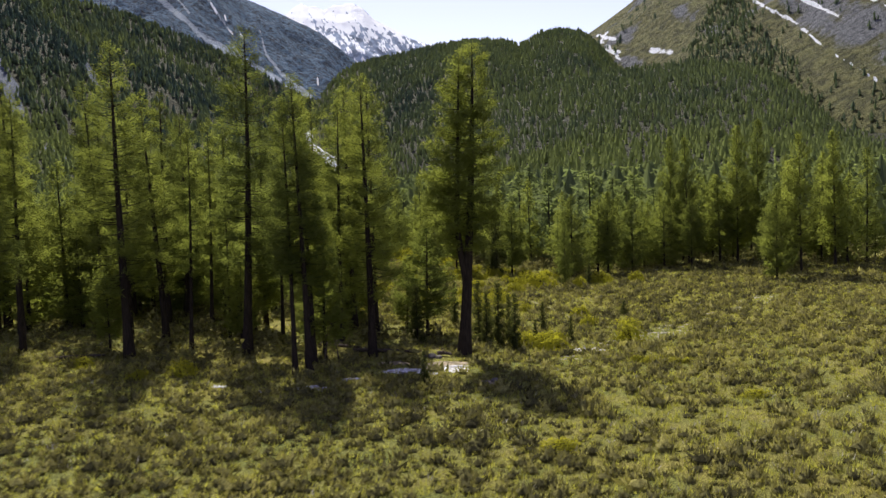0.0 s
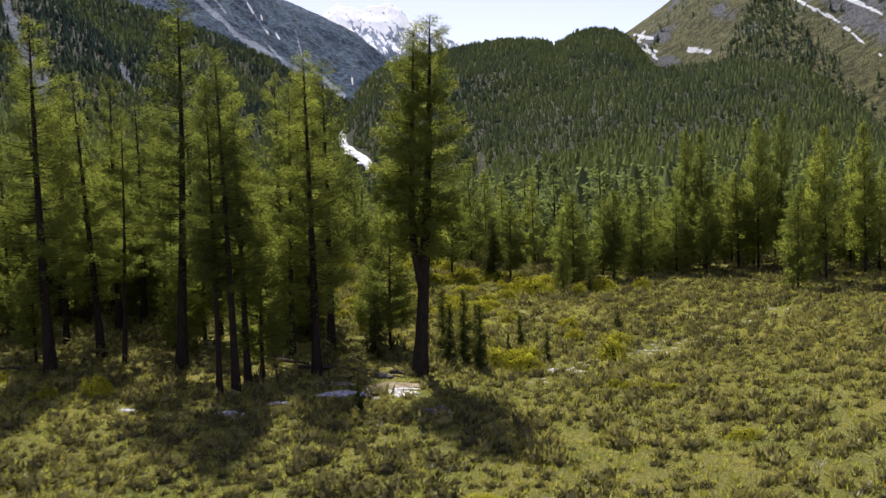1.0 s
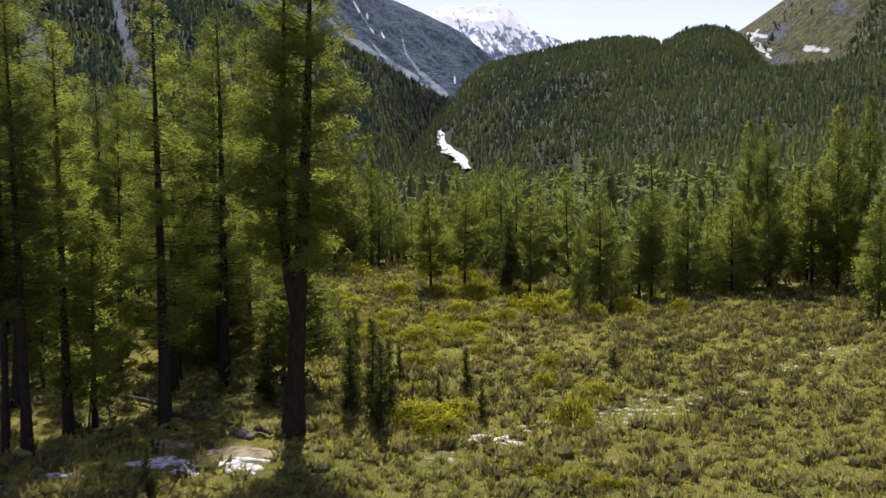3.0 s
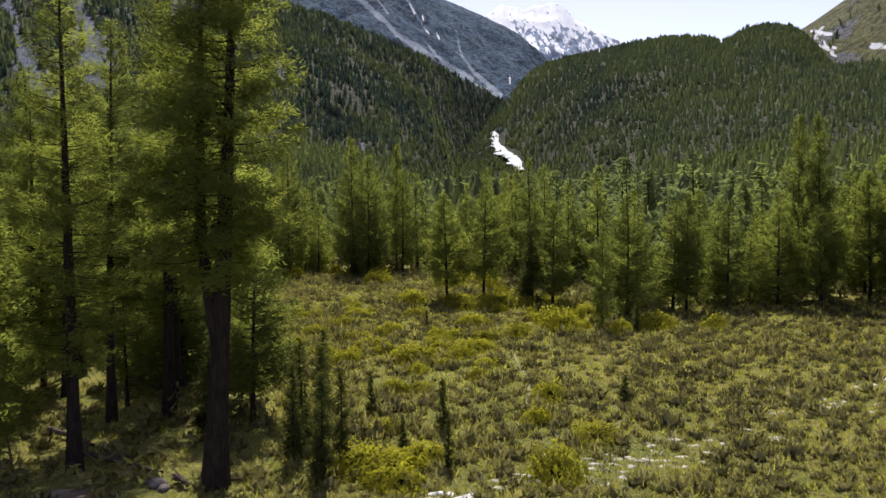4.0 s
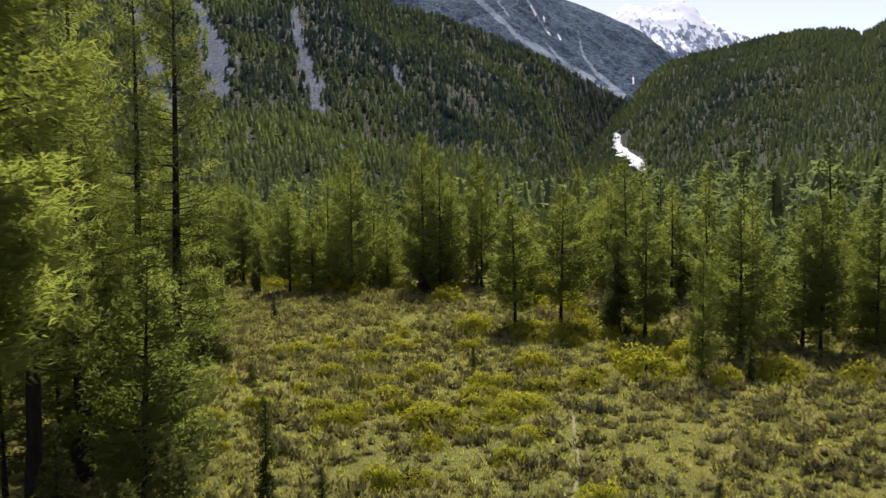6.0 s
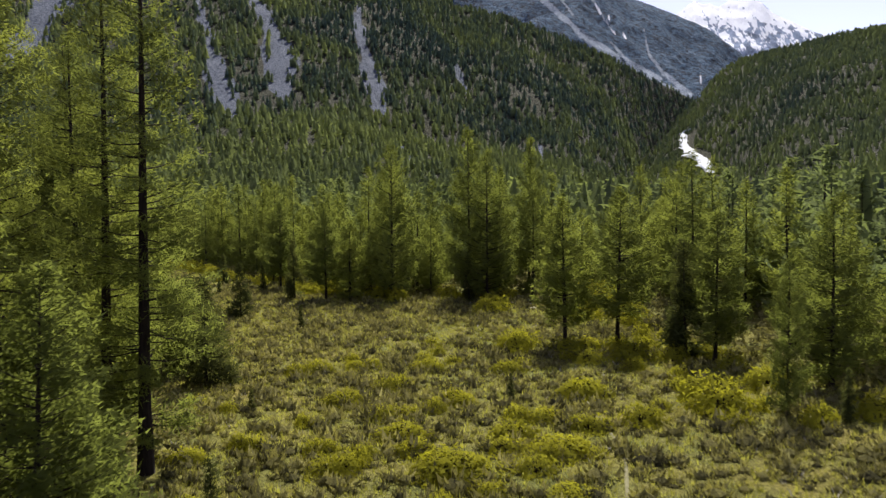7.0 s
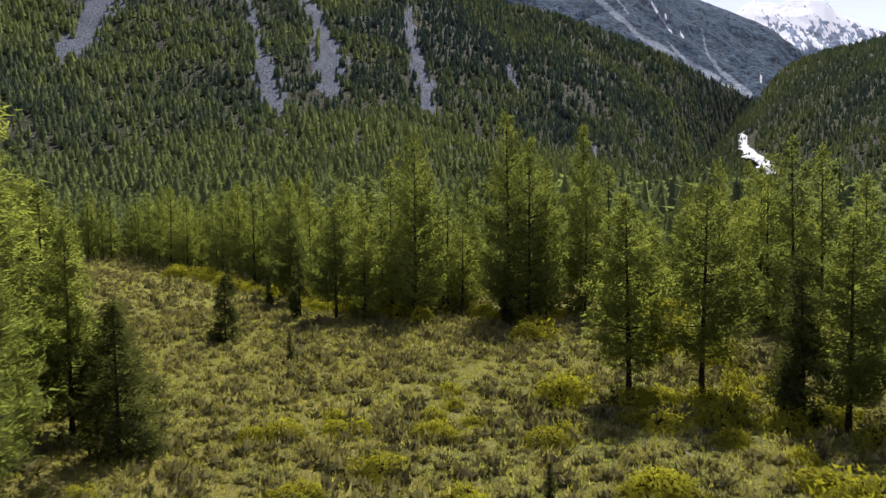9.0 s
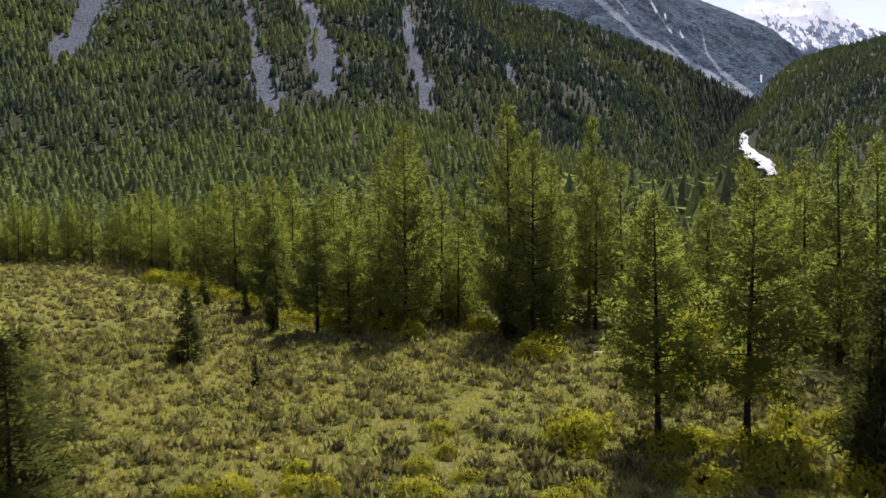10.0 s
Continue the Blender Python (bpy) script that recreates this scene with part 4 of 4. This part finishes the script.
# ---- low growth of the meadow ----
def dome(rng, n, leaf, flat=0.9, loose=0.35):
    """A low bush, one unit in radius: leaf triangles shingled over a lumpy dome; loose: how far they stick out."""
    a, v = rng.uniform(0, 6.28, n), rng.uniform(0.0, 1.0, n)
    lump = 1 + 0.18 * np.sin(3 * a + rng.uniform(0, 6)) + 0.12 * np.sin(5 * a + 4 * v + rng.uniform(0, 6))
    rad = np.sqrt(1 - v * v) * lump * rng.uniform(0.85, 1.05, n)
    c = np.stack([rad * np.cos(a), rad * np.sin(a), flat * v * lump * rng.uniform(0.85, 1.08, n)], 1)
    out = np.stack([np.sqrt(1 - v * v) * np.cos(a), np.sqrt(1 - v * v) * np.sin(a), v + 0.15], 1)
    d = rng.normal(0, 1, (n, 3)) + np.array([0, 0, 0.7])
    d -= out * (d * out).sum(1)[:, None]
    d /= np.linalg.norm(d, axis=1)[:, None]
    d += out * rng.normal(0.15, loose, (n, 1))
    w = np.cross(d, out)
    w /= np.linalg.norm(w, axis=1)[:, None]
    s = leaf * rng.uniform(0.6, 1.4, (n, 1))
    return np.stack([c - d * s * 0.6 - w * s * 0.45, c - d * s * 0.6 + w * s * 0.45, c + d * s], 1)


def clump(rng, n, leaf, flat):
    """A compact low shrub: a small dense heart with fine upright twigs fanning out all over it."""
    k = 5
    a = np.arange(k) * 2 * math.pi / k + rng.uniform(0, 1)
    low, mid = (np.stack([r * np.cos(a), r * np.sin(a), np.full(k, flat * z)], 1) * rng.uniform(0.78, 1.05, (k, 1)) * 0.6 for r, z in ((0.85, 0.0), (0.95, 0.55)))
    top = np.array([rng.normal(0, 0.1), rng.normal(0, 0.1), flat * 0.62])
    tri = []
    for j in range(k):
        m = (j + 1) % k
        tri += [(low[j], low[m], mid[m]), (low[j], mid[m], mid[j]), (mid[j], mid[m], top)]
    a, v = rng.uniform(0, 6.28, n), rng.uniform(0.0, 1.0, n)
    lump = 1 + 0.2 * np.sin(3 * a + rng.uniform(0, 6))
    out = np.stack([np.sqrt(1 - v * v) * np.cos(a), np.sqrt(1 - v * v) * np.sin(a), v * flat], 1)
    c = out * (lump * rng.uniform(0.55, 0.9, n))[:, None]
    d = out * 0.6 + np.array([0, 0, 0.75]) + rng.normal(0, 0.28, (n, 3))
    d /= np.linalg.norm(d, axis=1)[:, None]
    w = np.cross(d, rng.normal(0, 1, (n, 3)))
    w /= np.linalg.norm(w, axis=1)[:, None]
    size = leaf * rng.uniform(0.6, 1.4, (n, 1))
    return np.concatenate([np.array(tri), np.stack([c - d * size * 0.5 - w * size * 0.3, c - d * size * 0.5 + w * size * 0.3, c + d * size], 1)])


def tuft(rng, n):
    """A tuft of grass, one unit high."""
    a = rng.uniform(0, 6.28, n)
    o = np.stack([np.cos(a), np.sin(a), 0 * a], 1)
    w = np.stack([-np.sin(a), np.cos(a), 0 * a], 1) * 0.09
    root = o * rng.uniform(0, 0.6, (n, 1))
    tip = o * rng.uniform(0.5, 1.3, (n, 1)) + np.outer(rng.uniform(0.6, 1.1, n), (0, 0, 1))
    return np.stack([root - w, root + w, tip], 1)


GROVE_X = [-95, -75, -63, -50, -40, -30, -22, -16]
GROVE_FRONT = [66, 66, 70, 68, 66, 66, 66, 68]
GROVE_BACK = [112, 112, 108, 102, 98, 88, 80, 72]


def in_grove(x, y):
    return (x > -120) & (x < -17) & (y > np.interp(x, GROVE_X, GROVE_FRONT)) & (y < np.interp(x, GROVE_X, GROVE_BACK))


SNOW_SPOTS = [(-19.4, 63.6, 2.4, 1.1), (-16.7, 64.6, 2.4, 1.2), (-27.8, 56.8, 0.8, 0.5), (-24.8, 58.2, 1.0, 0.6), (-31.5, 58.4, 0.6, 0.4), (-7.0, 71.8, 1.1, 0.7), (-22.6, 60.8, 0.9, 0.6)]
SOIL_SPOTS = [(-17.4, 65.9, 2.6, 1.3), (-12.6, 60.3, 1.3, 0.8), (-21.5, 66.3, 2.0, 0.9)]
TRAIL_X = [-31.0, -24.2, -17.8, -14.9, -12.5, -11.1, -10.0, -8.6]
TRAIL_Y = [120.0, 112.0, 103.9, 98.3, 93.8, 90.4, 87.0, 82.0]


def off_trail(x, y):
    return np.abs(x - np.interp(y, TRAIL_Y[::-1], TRAIL_X[::-1])) + np.where((y < 84) | (y > 112), 9, 0)


WASH_X = [-9.5, -7.0, -2.7, -0.4, 2.6, 5.6, 8.2, 10.5]
WASH_Y = [68.0, 71.9, 76.9, 80.9, 87.3, 95.0, 100.5, 105.0]


def wash(x, y):
    """How bare a place is along the pale dry wash that crosses the meadow: 1 at most."""
    off = np.abs(x - np.interp(y, WASH_Y, WASH_X)) + np.where((y < 68) | (y > 105), 9, 0)
    return np.clip(1.3 - off / 3.0, 0, 1) * np.clip((fbm(x, y, 2.6, 3) - 0.40) * 5, 0, 1)


def spot_depth(x, y, spots):
    m = np.zeros_like(x)
    for sx, sy, a, b in spots:
        m = np.maximum(m, 1 - np.hypot((x - sx) / a, (y - sy) / b))
    return m


def meadow_places(rng, gap, near):
    """Places on the open meadow; near: the part that the flight passes, else the rest further off."""
    x, y = scatter(rng, -250, 60, 34, 195, gap)
    seen = (x < 0.24 * y + 4) & ((x > -0.9 * y - 3) | (y > 100))
    close = (y < 152) & (x > -95)
    ok = seen & (close == near) & (wood_depth(x, y) < 3) & ((~in_grove(x, y)) | (rng.random(len(x)) < 0.35))
    ok &= (spot_depth(x, y, SNOW_SPOTS) < 0.15 + 0.5 * rng.random(len(x))) & (spot_depth(x, y, SOIL_SPOTS) < 0.2) & (off_trail(x, y) > 0.12)
    return x[ok], y[ok]


def shrubs():
    rng = np.random.default_rng(71)
    for near, gap, leaves, leaf, name in ((True, 0.82, 30, 0.36, "dwarf_shrubs"), (False, 1.4, 7, 0.5, "far_dwarf_shrubs")):
        kinds = [clump(rng, leaves, leaf, 1.1) for _ in range(9)]
        x, y = meadow_places(rng, gap, near)
        patch = fbm(x, y, 9, 3)
        corner = np.clip((60 - y) / 12, 0, 1) * np.clip((-4 - x) / 10, 0, 1)
        keep = rng.random(len(x)) < np.clip(2.2 - 2.6 * patch + 0.5 * corner, 0.5, 0.97)
        keep &= wash(x, y) < 0.3 + 0.6 * rng.random(len(x))
        x, y, patch = x[keep], y[keep], patch[keep]
        size = (0.22 + 0.42 * rng.random(len(x)) ** 2.4) * rng.uniform(0.9, 1.4, len(x)) * (1.3 if not near else 1.0)
        z = ground_height(x, y) - 0.05
        tri, who = plant(kinds, np.stack([x, y, z], 1), size, rng, 1.15)
        tint = np.clip(0.95 * rng.random(len(x)) ** 1.4 + 0.7 * (fbm(x, y, 12, 3) - 0.45) - 0.3 * corner[keep], 0, 1)
        tagged(new(name, tris_to_mesh(name, tri, M_SHRUB, tint[who], np.stack([x, y, z], 1)[who], 0.75, None)), "knee-high grey-green dwarf birch shrubs all over the meadow", "shrubs", kind="stuff")
    # behind the flight and off to its sides the same growth goes on, thinner
    x, y = scatter(rng, -110, 110, -70, 150, 2.5)
    off = ~((x < 0.24 * y + 4) & ((x > -0.9 * y - 3) | (y > 100)) & (y > 34)) & (wood_depth(x, y) < 3) & (~in_grove(x, y))
    x, y = x[off], y[off]
    kinds = [dome(rng, 14, 0.6, 1.1) for _ in range(6)]
    tri, who = plant(kinds, np.stack([x, y, ground_height(x, y) - 0.05], 1), rng.uniform(0.3, 0.75, len(x)), rng, 1.15)
    tagged(new("outer_dwarf_shrubs", tris_to_mesh("outer_dwarf_shrubs", tri, M_SHRUB, rng.random(len(x))[who])), "dwarf birch shrubs over the rest of the meadow", "shrubs", kind="stuff")
    kinds = [tuft(rng, 8) for _ in range(8)]
    x, y = meadow_places(rng, 0.56, True)
    x2, y2 = meadow_places(rng, 1.5, False)
    size = np.concatenate([rng.uniform(0.16, 0.40, len(x)), rng.uniform(0.35, 0.6, len(x2))])
    x, y = np.concatenate([x, x2]), np.concatenate([y, y2])
    tri, who = plant(kinds, np.stack([x, y, ground_height(x, y) - 0.03], 1), size, rng, 1.0)
    tint = np.clip(0.5 * rng.random(len(x)) + 1.1 * (fbm(x, y, 7, 3) - 0.25), 0, 1)
    tagged(new("grass", tris_to_mesh("grass", tri, M_GRASS, tint[who])), "yellow-green tufts of meadow grass between the shrubs", "grass", kind="stuff")


shrubs()


def bush_kind(seed, n, leaf):
    rng = np.random.default_rng(seed)
    top = tagged(new("willow_bush"), "yellow-green leafy willow bush on the meadow", "bush")
    stems = []
    for _ in range(14):
        a, lean = rng.uniform(0, 6.28), rng.uniform(0.15, 0.8)
        o = np.array([math.cos(a), math.sin(a), 0.0])
        stems.append(tube([o * 0.06, o * lean * 0.5 + np.array([0, 0, 0.5]), o * lean + np.array([0, 0, 0.9 * math.sqrt(1 - 0.6 * lean * lean)])], [0.03, 0.02, 0.006], 3))
    v, f = join_tubes(stems)
    tagged(child("branchwork", mesh_from("branchwork", v, f, M_BARK), top, "thin brown twigs"), kind="stuff")
    inner = dome(rng, n // 2, leaf) * np.array([0.8, 0.8, 0.8])
    child("foliage", tris_to_mesh("foliage", np.concatenate([dome(rng, n, leaf), inner + np.array([0.15, 0.1, 0.1])]), M_WILLOW, None, np.zeros(3), 0.7, None), top, "fresh yellow-green leaves")
    return top


bush_kinds = [bush_kind(81, 620, 0.10), bush_kind(82, 560, 0.11), bush_kind(83, 500, 0.10)]


def bush(which, x, y, wide, tall, label=""):
    rnd = random.Random(round(x * 3.1 + y * 5.3, 2))
    m = Matrix.Translation((x, y, float(ground_height(np.array([x]), np.array([y]))[0]) - 0.06)) @ Matrix.Rotation(rnd.uniform(0, 6.28), 4, "Z") @ Matrix.Diagonal((wide, wide * rnd.uniform(0.8, 1.2), tall, 1))
    ob = bush_kinds[which]
    if ob.name in used:
        ob = copy_thing(ob, m @ Matrix.Diagonal((1 / ob.scale.x, 1 / ob.scale.y, 1 / ob.scale.z, 1)))
    else:
        used.add(ob.name)
        ob.matrix_basis = m
    return tagged(ob, label, group="willow bushes of the meadow")


for args in ((0, -4.2, 75.6, 1.25, 1.6, "large round yellow-green willow bush"), (1, -3.2, 67.6, 0.6, 0.5), (2, -2.3, 67.0, 0.7, 0.55), (0, -1.5, 67.5, 0.55, 0.5), (2, -0.6, 66.7, 0.65, 0.5), (1, 0.3, 67.1, 0.5, 0.4), (1, -11.0, 73.5, 1.6, 1.1), (0, -9.8, 72.4, 1.3, 1.0), (2, -12.4, 74.0, 1.4, 1.2),
             (1, -10.5, 76.0, 1.2, 0.9), (0, -9.5, 89.4, 1.0, 1.1), (1, -8.3, 84.2, 0.8, 0.9), (2, -4.6, 82.2, 1.3, 1.0), (0, -22.1, 97.1, 1.9, 1.0), (1, -20.0, 102.1, 1.5, 0.9), (2, -17.0, 113.2, 1.7, 1.7),
             (0, -18.4, 115.4, 1.8, 1.7), (1, -9.8, 115.9, 1.3, 1.5), (2, -38.1, 126.2, 1.6, 1.4), (0, -37.3, 124.4, 1.7, 1.5), (1, -25.2, 113.2, 1.6, 1.1), (2, -35.6, 108.9, 1.4, 1.0), (0, -43.9, 110.3, 1.2, 0.9),
             (1, -23.4, 103.3, 1.3, 0.9), (2, -22.5, 96.9, 1.5, 1.1), (0, -19.4, 109.0, 1.2, 1.1), (1, -25.3, 125.6, 1.3, 1.4), (2, -26.7, 94.2, 1.0, 0.8), (0, -51.8, 142.0, 1.7, 1.6), (1, -54.0, 146.0, 1.6, 1.6),
             (2, -30.1, 122.7, 1.4, 1.0), (0, -28.3, 125.6, 1.6, 1.3), (1, -138.6, 166.0, 2.4, 1.8), (2, -131.6, 167.0, 2.6, 1.8), (0, -125.0, 164.0, 2.2, 1.6), (1, -117.0, 160.0, 2.3, 1.7), (2, -108.0, 155.0, 2.0, 1.6),
             (0, -48.5, 158.0, 2.2, 2.0), (1, -44.5, 150.0, 2.0, 1.9), (2, -41.0, 142.0, 1.8, 1.7), (0, -66.5, 145.0, 1.2, 1.6), (1, -78.5, 146.5, 1.6, 2.2), (2, -5.5, 117.5, 1.2, 1.2), (0, -36.6, 62.0, 1.2, 1.3),
             (1, -39.5, 60.5, 0.9, 0.9), (2, -47.0, 64.5, 1.0, 0.9), (0, -29.5, 107.5, 1.0, 0.8), (1, -33.0, 117.0, 1.2, 0.8), (2, -40.5, 117.5, 1.0, 0.7), (0, -15.5, 93.0, 0.9, 0.8), (1, -27.5, 100.0, 1.3, 0.9),
             (2, -24.0, 107.0, 1.1, 0.8), (0, -31.0, 103.0, 1.2, 0.8), (1, -18.5, 87.5, 1.0, 0.9), (2, -14.5, 79.5, 0.9, 0.8), (0, -21.0, 106.5, 1.3, 0.9), (1, -6.0, 45.0, 1.0, 0.6), (2, 4.0, 57.0, 0.9, 0.5),
             (0, -34.0, 126.6, 1.3, 1.1), (1, -30.6, 128.4, 1.4, 1.2), (2, -29.2, 129.6, 1.2, 1.0), (0, -33.0, 127.8, 1.2, 1.0), (1, -12.0, 113.0, 0.8, 1.2)):
    bush(*args)

rng = np.random.default_rng(86)
for i in range(60):
    bx, by = -15.0 - 30 * rng.random(), 88 + 36 * rng.random() ** 1.3
    if not in_grove(np.array([bx]), np.array([by]))[0] and off_trail(np.array([bx]), np.array([by]))[0] > 1:
        bush(i % 3, float(bx), float(by), float(rng.uniform(0.5, 1.15)), float(rng.uniform(0.5, 0.95)))

for i in range(44):
    bx = -150 + 136 * (i + rng.random()) / 44
    bush(i % 3, float(bx), float(np.interp(bx, EDGE_X, EDGE_Y) - rng.uniform(1.0, 5.0)), float(rng.uniform(0.9, 2.0)), float(rng.uniform(0.9, 1.7)))


# ---- patches of snow, soil and stones, dead wood ----
def patch(name, label, category, x, y, a, b, mat, seed, thick=0.10):
    """A thin irregular sheet lying on the ground, ragged at its edge."""
    rng = np.random.default_rng(seed)
    n, rings = 18, 4
    ph = rng.uniform(0, 6.28, 5)
    v = [(x, y, float(ground_height(np.array([x]), np.array([y]))[0]) + thick)]
    for i in range(1, rings + 1):
        for j in range(n):
            t = 2 * math.pi * j / n
            rag = 1 + sum(0.42 / (k + 1) * math.sin((k + 2) * t + ph[k]) for k in range(5)) * 0.75
            px, py = x + a * rag * i / rings * math.cos(t), y + b * rag * i / rings * math.sin(t)
            g = float(ground_height(np.array([px]), np.array([py]))[0])
            v.append((px, py, g + thick * (1 - (i / rings) ** 3) * rng.uniform(0.6, 1.3) - (0.05 if i == rings else -0.01)))
    me_faces = []
    for i in range(rings - 1):
        for j in range(n):
            p, q = 1 + i * n + j, 1 + i * n + (j + 1) % n
            me_faces.append((p, p + n, q + n, q))
    tri = [(0, 1 + j, 1 + (j + 1) % n) for j in range(n)] + [t for p, r, s, q in me_faces for t in ((p, r, s), (p, s, q))]
    return tagged(new(name, mesh_from(name, np.array(v), np.array(tri), mat, None, True)), label, category, kind="structure")


rng = np.random.default_rng(88)
for i, (sx, sy, a, b) in enumerate(SNOW_SPOTS):
    for k in range(int(3 + 3.2 * a)):
        patch("snow_patch", "thin melting patch of old snow in the grass", "snow", sx + rng.normal(0, 0.5) * a, sy + rng.normal(0, 0.5) * b,
              rng.uniform(0.25, 0.7) * a ** 0.6, rng.uniform(0.2, 0.6) * b ** 0.6, M_SNOW, 400 + 20 * i + k, 0.05)
for i, (sx, sy, a, b) in enumerate(SOIL_SPOTS):
    patch("soil_patch", "bare brown trodden soil beside the old larch", "soil", sx, sy, a, b, M_SOIL, 120 + i, 0.03)
rng = np.random.default_rng(140)
px, py = scatter(rng, -12, 14, 67, 106, 0.95)
bare_spot = wash(px, py) > 0.25 + 0.4 * rng.random(len(px))
for i, (sx, sy) in enumerate(list(zip(px[bare_spot], py[bare_spot]))[:170]):
    patch("dry_patch", "small pale patch of dry silt and flattened grass", "dry grass", sx, sy, rng.uniform(0.14, 0.42), rng.uniform(0.10, 0.28), M_DRYGRASS, 150 + i, 0.03)
for i in range(6):
    patch("dry_patch", "small pale patch of dry silt and flattened grass", "dry grass", -52.6 + rng.normal(0, 2.5), 149.8 + rng.normal(0, 3.0), rng.uniform(0.25, 0.8), rng.uniform(0.25, 0.7), M_DRYGRASS, 350 + i, 0.06)


def pale_tufts():
    """Bleached tufts of last year's grass, thick along the wash and thin elsewhere."""
    rng = np.random.default_rng(145)
    x, y = meadow_places(rng, 0.8, True)
    keep = rng.random(len(x)) < 0.06 + 0.9 * wash(x, y) + 0.25 * np.clip((fbm(x, y, 8, 3) - 0.55) * 5, 0, 1)
    x, y = x[keep], y[keep]
    tri, who = plant([tuft(rng, 7) for _ in range(8)], np.stack([x, y, ground_height(x, y) - 0.03], 1), rng.uniform(0.18, 0.42, len(x)), rng, 0.9)
    tagged(new("pale_grass", tris_to_mesh("pale_grass", tri, M_DRYGRASS)), "bleached straw-pale tufts of old grass", "grass", kind="stuff")


pale_tufts()


def trail():
    t = np.linspace(82, 118, 90)
    x = np.interp(t, TRAIL_Y[::-1], TRAIL_X[::-1])
    rows = [(x + k, t, ground_height(x + k, t) + (0.035 if abs(k) < 0.1 else -0.05)) for k in (-0.15, -0.05, 0.05, 0.15)]
    v = np.stack([np.stack(r, 1) for r in rows], 1).reshape(-1, 3)
    i, j = np.meshgrid(np.arange(89), np.arange(3), indexing="ij")
    a = (i * 4 + j).ravel()
    return tagged(new("trail", mesh_from("trail", v, np.stack([a, a + 1, a + 5, a + 4], 1), M_TRAIL, None, True)), "narrow pale footpath worn through the shrubs", "path", kind="structure")


trail()


def fallen_log(x0, y0, x1, y1, r, z=0.15, label="weathered brown fallen larch log on the grove floor"):
    rnd = random.Random(round(x0 * 7 + y1, 2))
    n = 7
    pts = [(x0 + (x1 - x0) * t + rnd.gauss(0, 0.05), y0 + (y1 - y0) * t + rnd.gauss(0, 0.05), z + r * 0.6 + 0.08 * math.sin(3 * t)) for t in np.linspace(0, 1, n)]
    top = tagged(new("fallen_log"), label, "log", group="dead wood under the larches")
    v, f = tube(pts, [r * (1.1 - 0.6 * i / n) for i in range(n)], 8)
    child("log", mesh_from("log", v, f, M_DEADWOOD, None, True), top)
    for k in range(4):
        b = np.array(pts[1 + k])
        a = rnd.uniform(0, 6.28)
        tip = b + np.array([math.cos(a) * 0.7, math.sin(a) * 0.7, rnd.uniform(0.2, 0.8)])
        v, f = tube([b, (b + tip) / 2 + np.array([0, 0, 0.1]), tip], [r * 0.3, r * 0.2, r * 0.05], 4)
        child("branch_stub", mesh_from("branch_stub", v, f, M_DEADWOOD, None, True), top)
    return top


fallen_log(-26.0, 70.6, -19.6, 69.6, 0.15)
fallen_log(-18.6, 69.4, -17.3, 68.7, 0.15, label="short thick weathered log beside the old larch")
fallen_log(-30.5, 73.0, -25.8, 71.6, 0.16)
fallen_log(-52.0, 66.5, -47.5, 68.4, 0.14)


def snag(x, y, h, lean):
    top = tagged(new("dead_sapling"), "bare bleached dead sapling leaning by the grove", "tree")
    v, f = tube([(x, y, -0.1), (x + lean * 0.5, y, h * 0.5), (x + lean, y - 0.1, h)], [0.07, 0.05, 0.015], 5)
    child("trunk", mesh_from("trunk", v, f, M_DEADWOOD, None, True), top)
    return top


snag(-27.2, 67.0, 2.8, 0.5)
snag(-26.2, 67.6, 2.2, -0.3)


def stone(x, y, r, seed):
    bm = bmesh.new()
    bmesh.ops.create_icosphere(bm, subdivisions=2, radius=r)
    rnd = Vector((seed * 1.7, seed * 0.9, 0))
    for v in bm.verts:
        v.co *= 1 + 0.35 * noise.noise(v.co / r * 0.9 + rnd)
        v.co.z *= 0.65
    me = bpy.data.meshes.new("stone")
    bm.to_mesh(me)
    bm.free()
    me.materials.append(M_STONE)
    ob = new("stone", me)
    ob.location = (x, y, float(ground_height(np.array([x]), np.array([y]))[0]) + r * 0.3)
    return tagged(ob, "rounded brown stone lying on bare soil", "stone", group="stones by the old larch")


for i, (sx, sy, sr) in enumerate(((-18.9, 68.6, 0.38), (-18.3, 68.3, 0.25), (-12.4, 60.6, 0.3), (-12.9, 60.0, 0.22), (-19.6, 68.9, 0.22))):
    stone(sx, sy, sr, i)


def undergrowth():
    """Low bushes and seedlings in the half dark under the trees."""
    rng = np.random.default_rng(171)
    x, y = scatter(rng, -240, 60, 60, 250, 2.3)
    d = wood_depth(x, y)
    ok = ((d > -1) & (d < 24) & (np.degrees(np.arctan2(x, y - 60)) > -72) & (x < 40)) | (in_grove(x, y) & (rng.random(len(x)) < 0.7))
    x, y = x[ok], y[ok]
    kinds = [dome(rng, 34, 0.32, 1.3) for _ in range(6)]
    size = rng.uniform(0.35, 1.1, len(x))
    tri, who = plant(kinds, np.stack([x, y, ground_height(x, y) - 0.05], 1), size, rng, 1.0)
    tagged(new("undergrowth", tris_to_mesh("undergrowth", tri, M_SHRUB, (0.5 * rng.random(len(x)))[who])), "low green undergrowth beneath the larches", "shrubs", kind="stuff")


undergrowth()
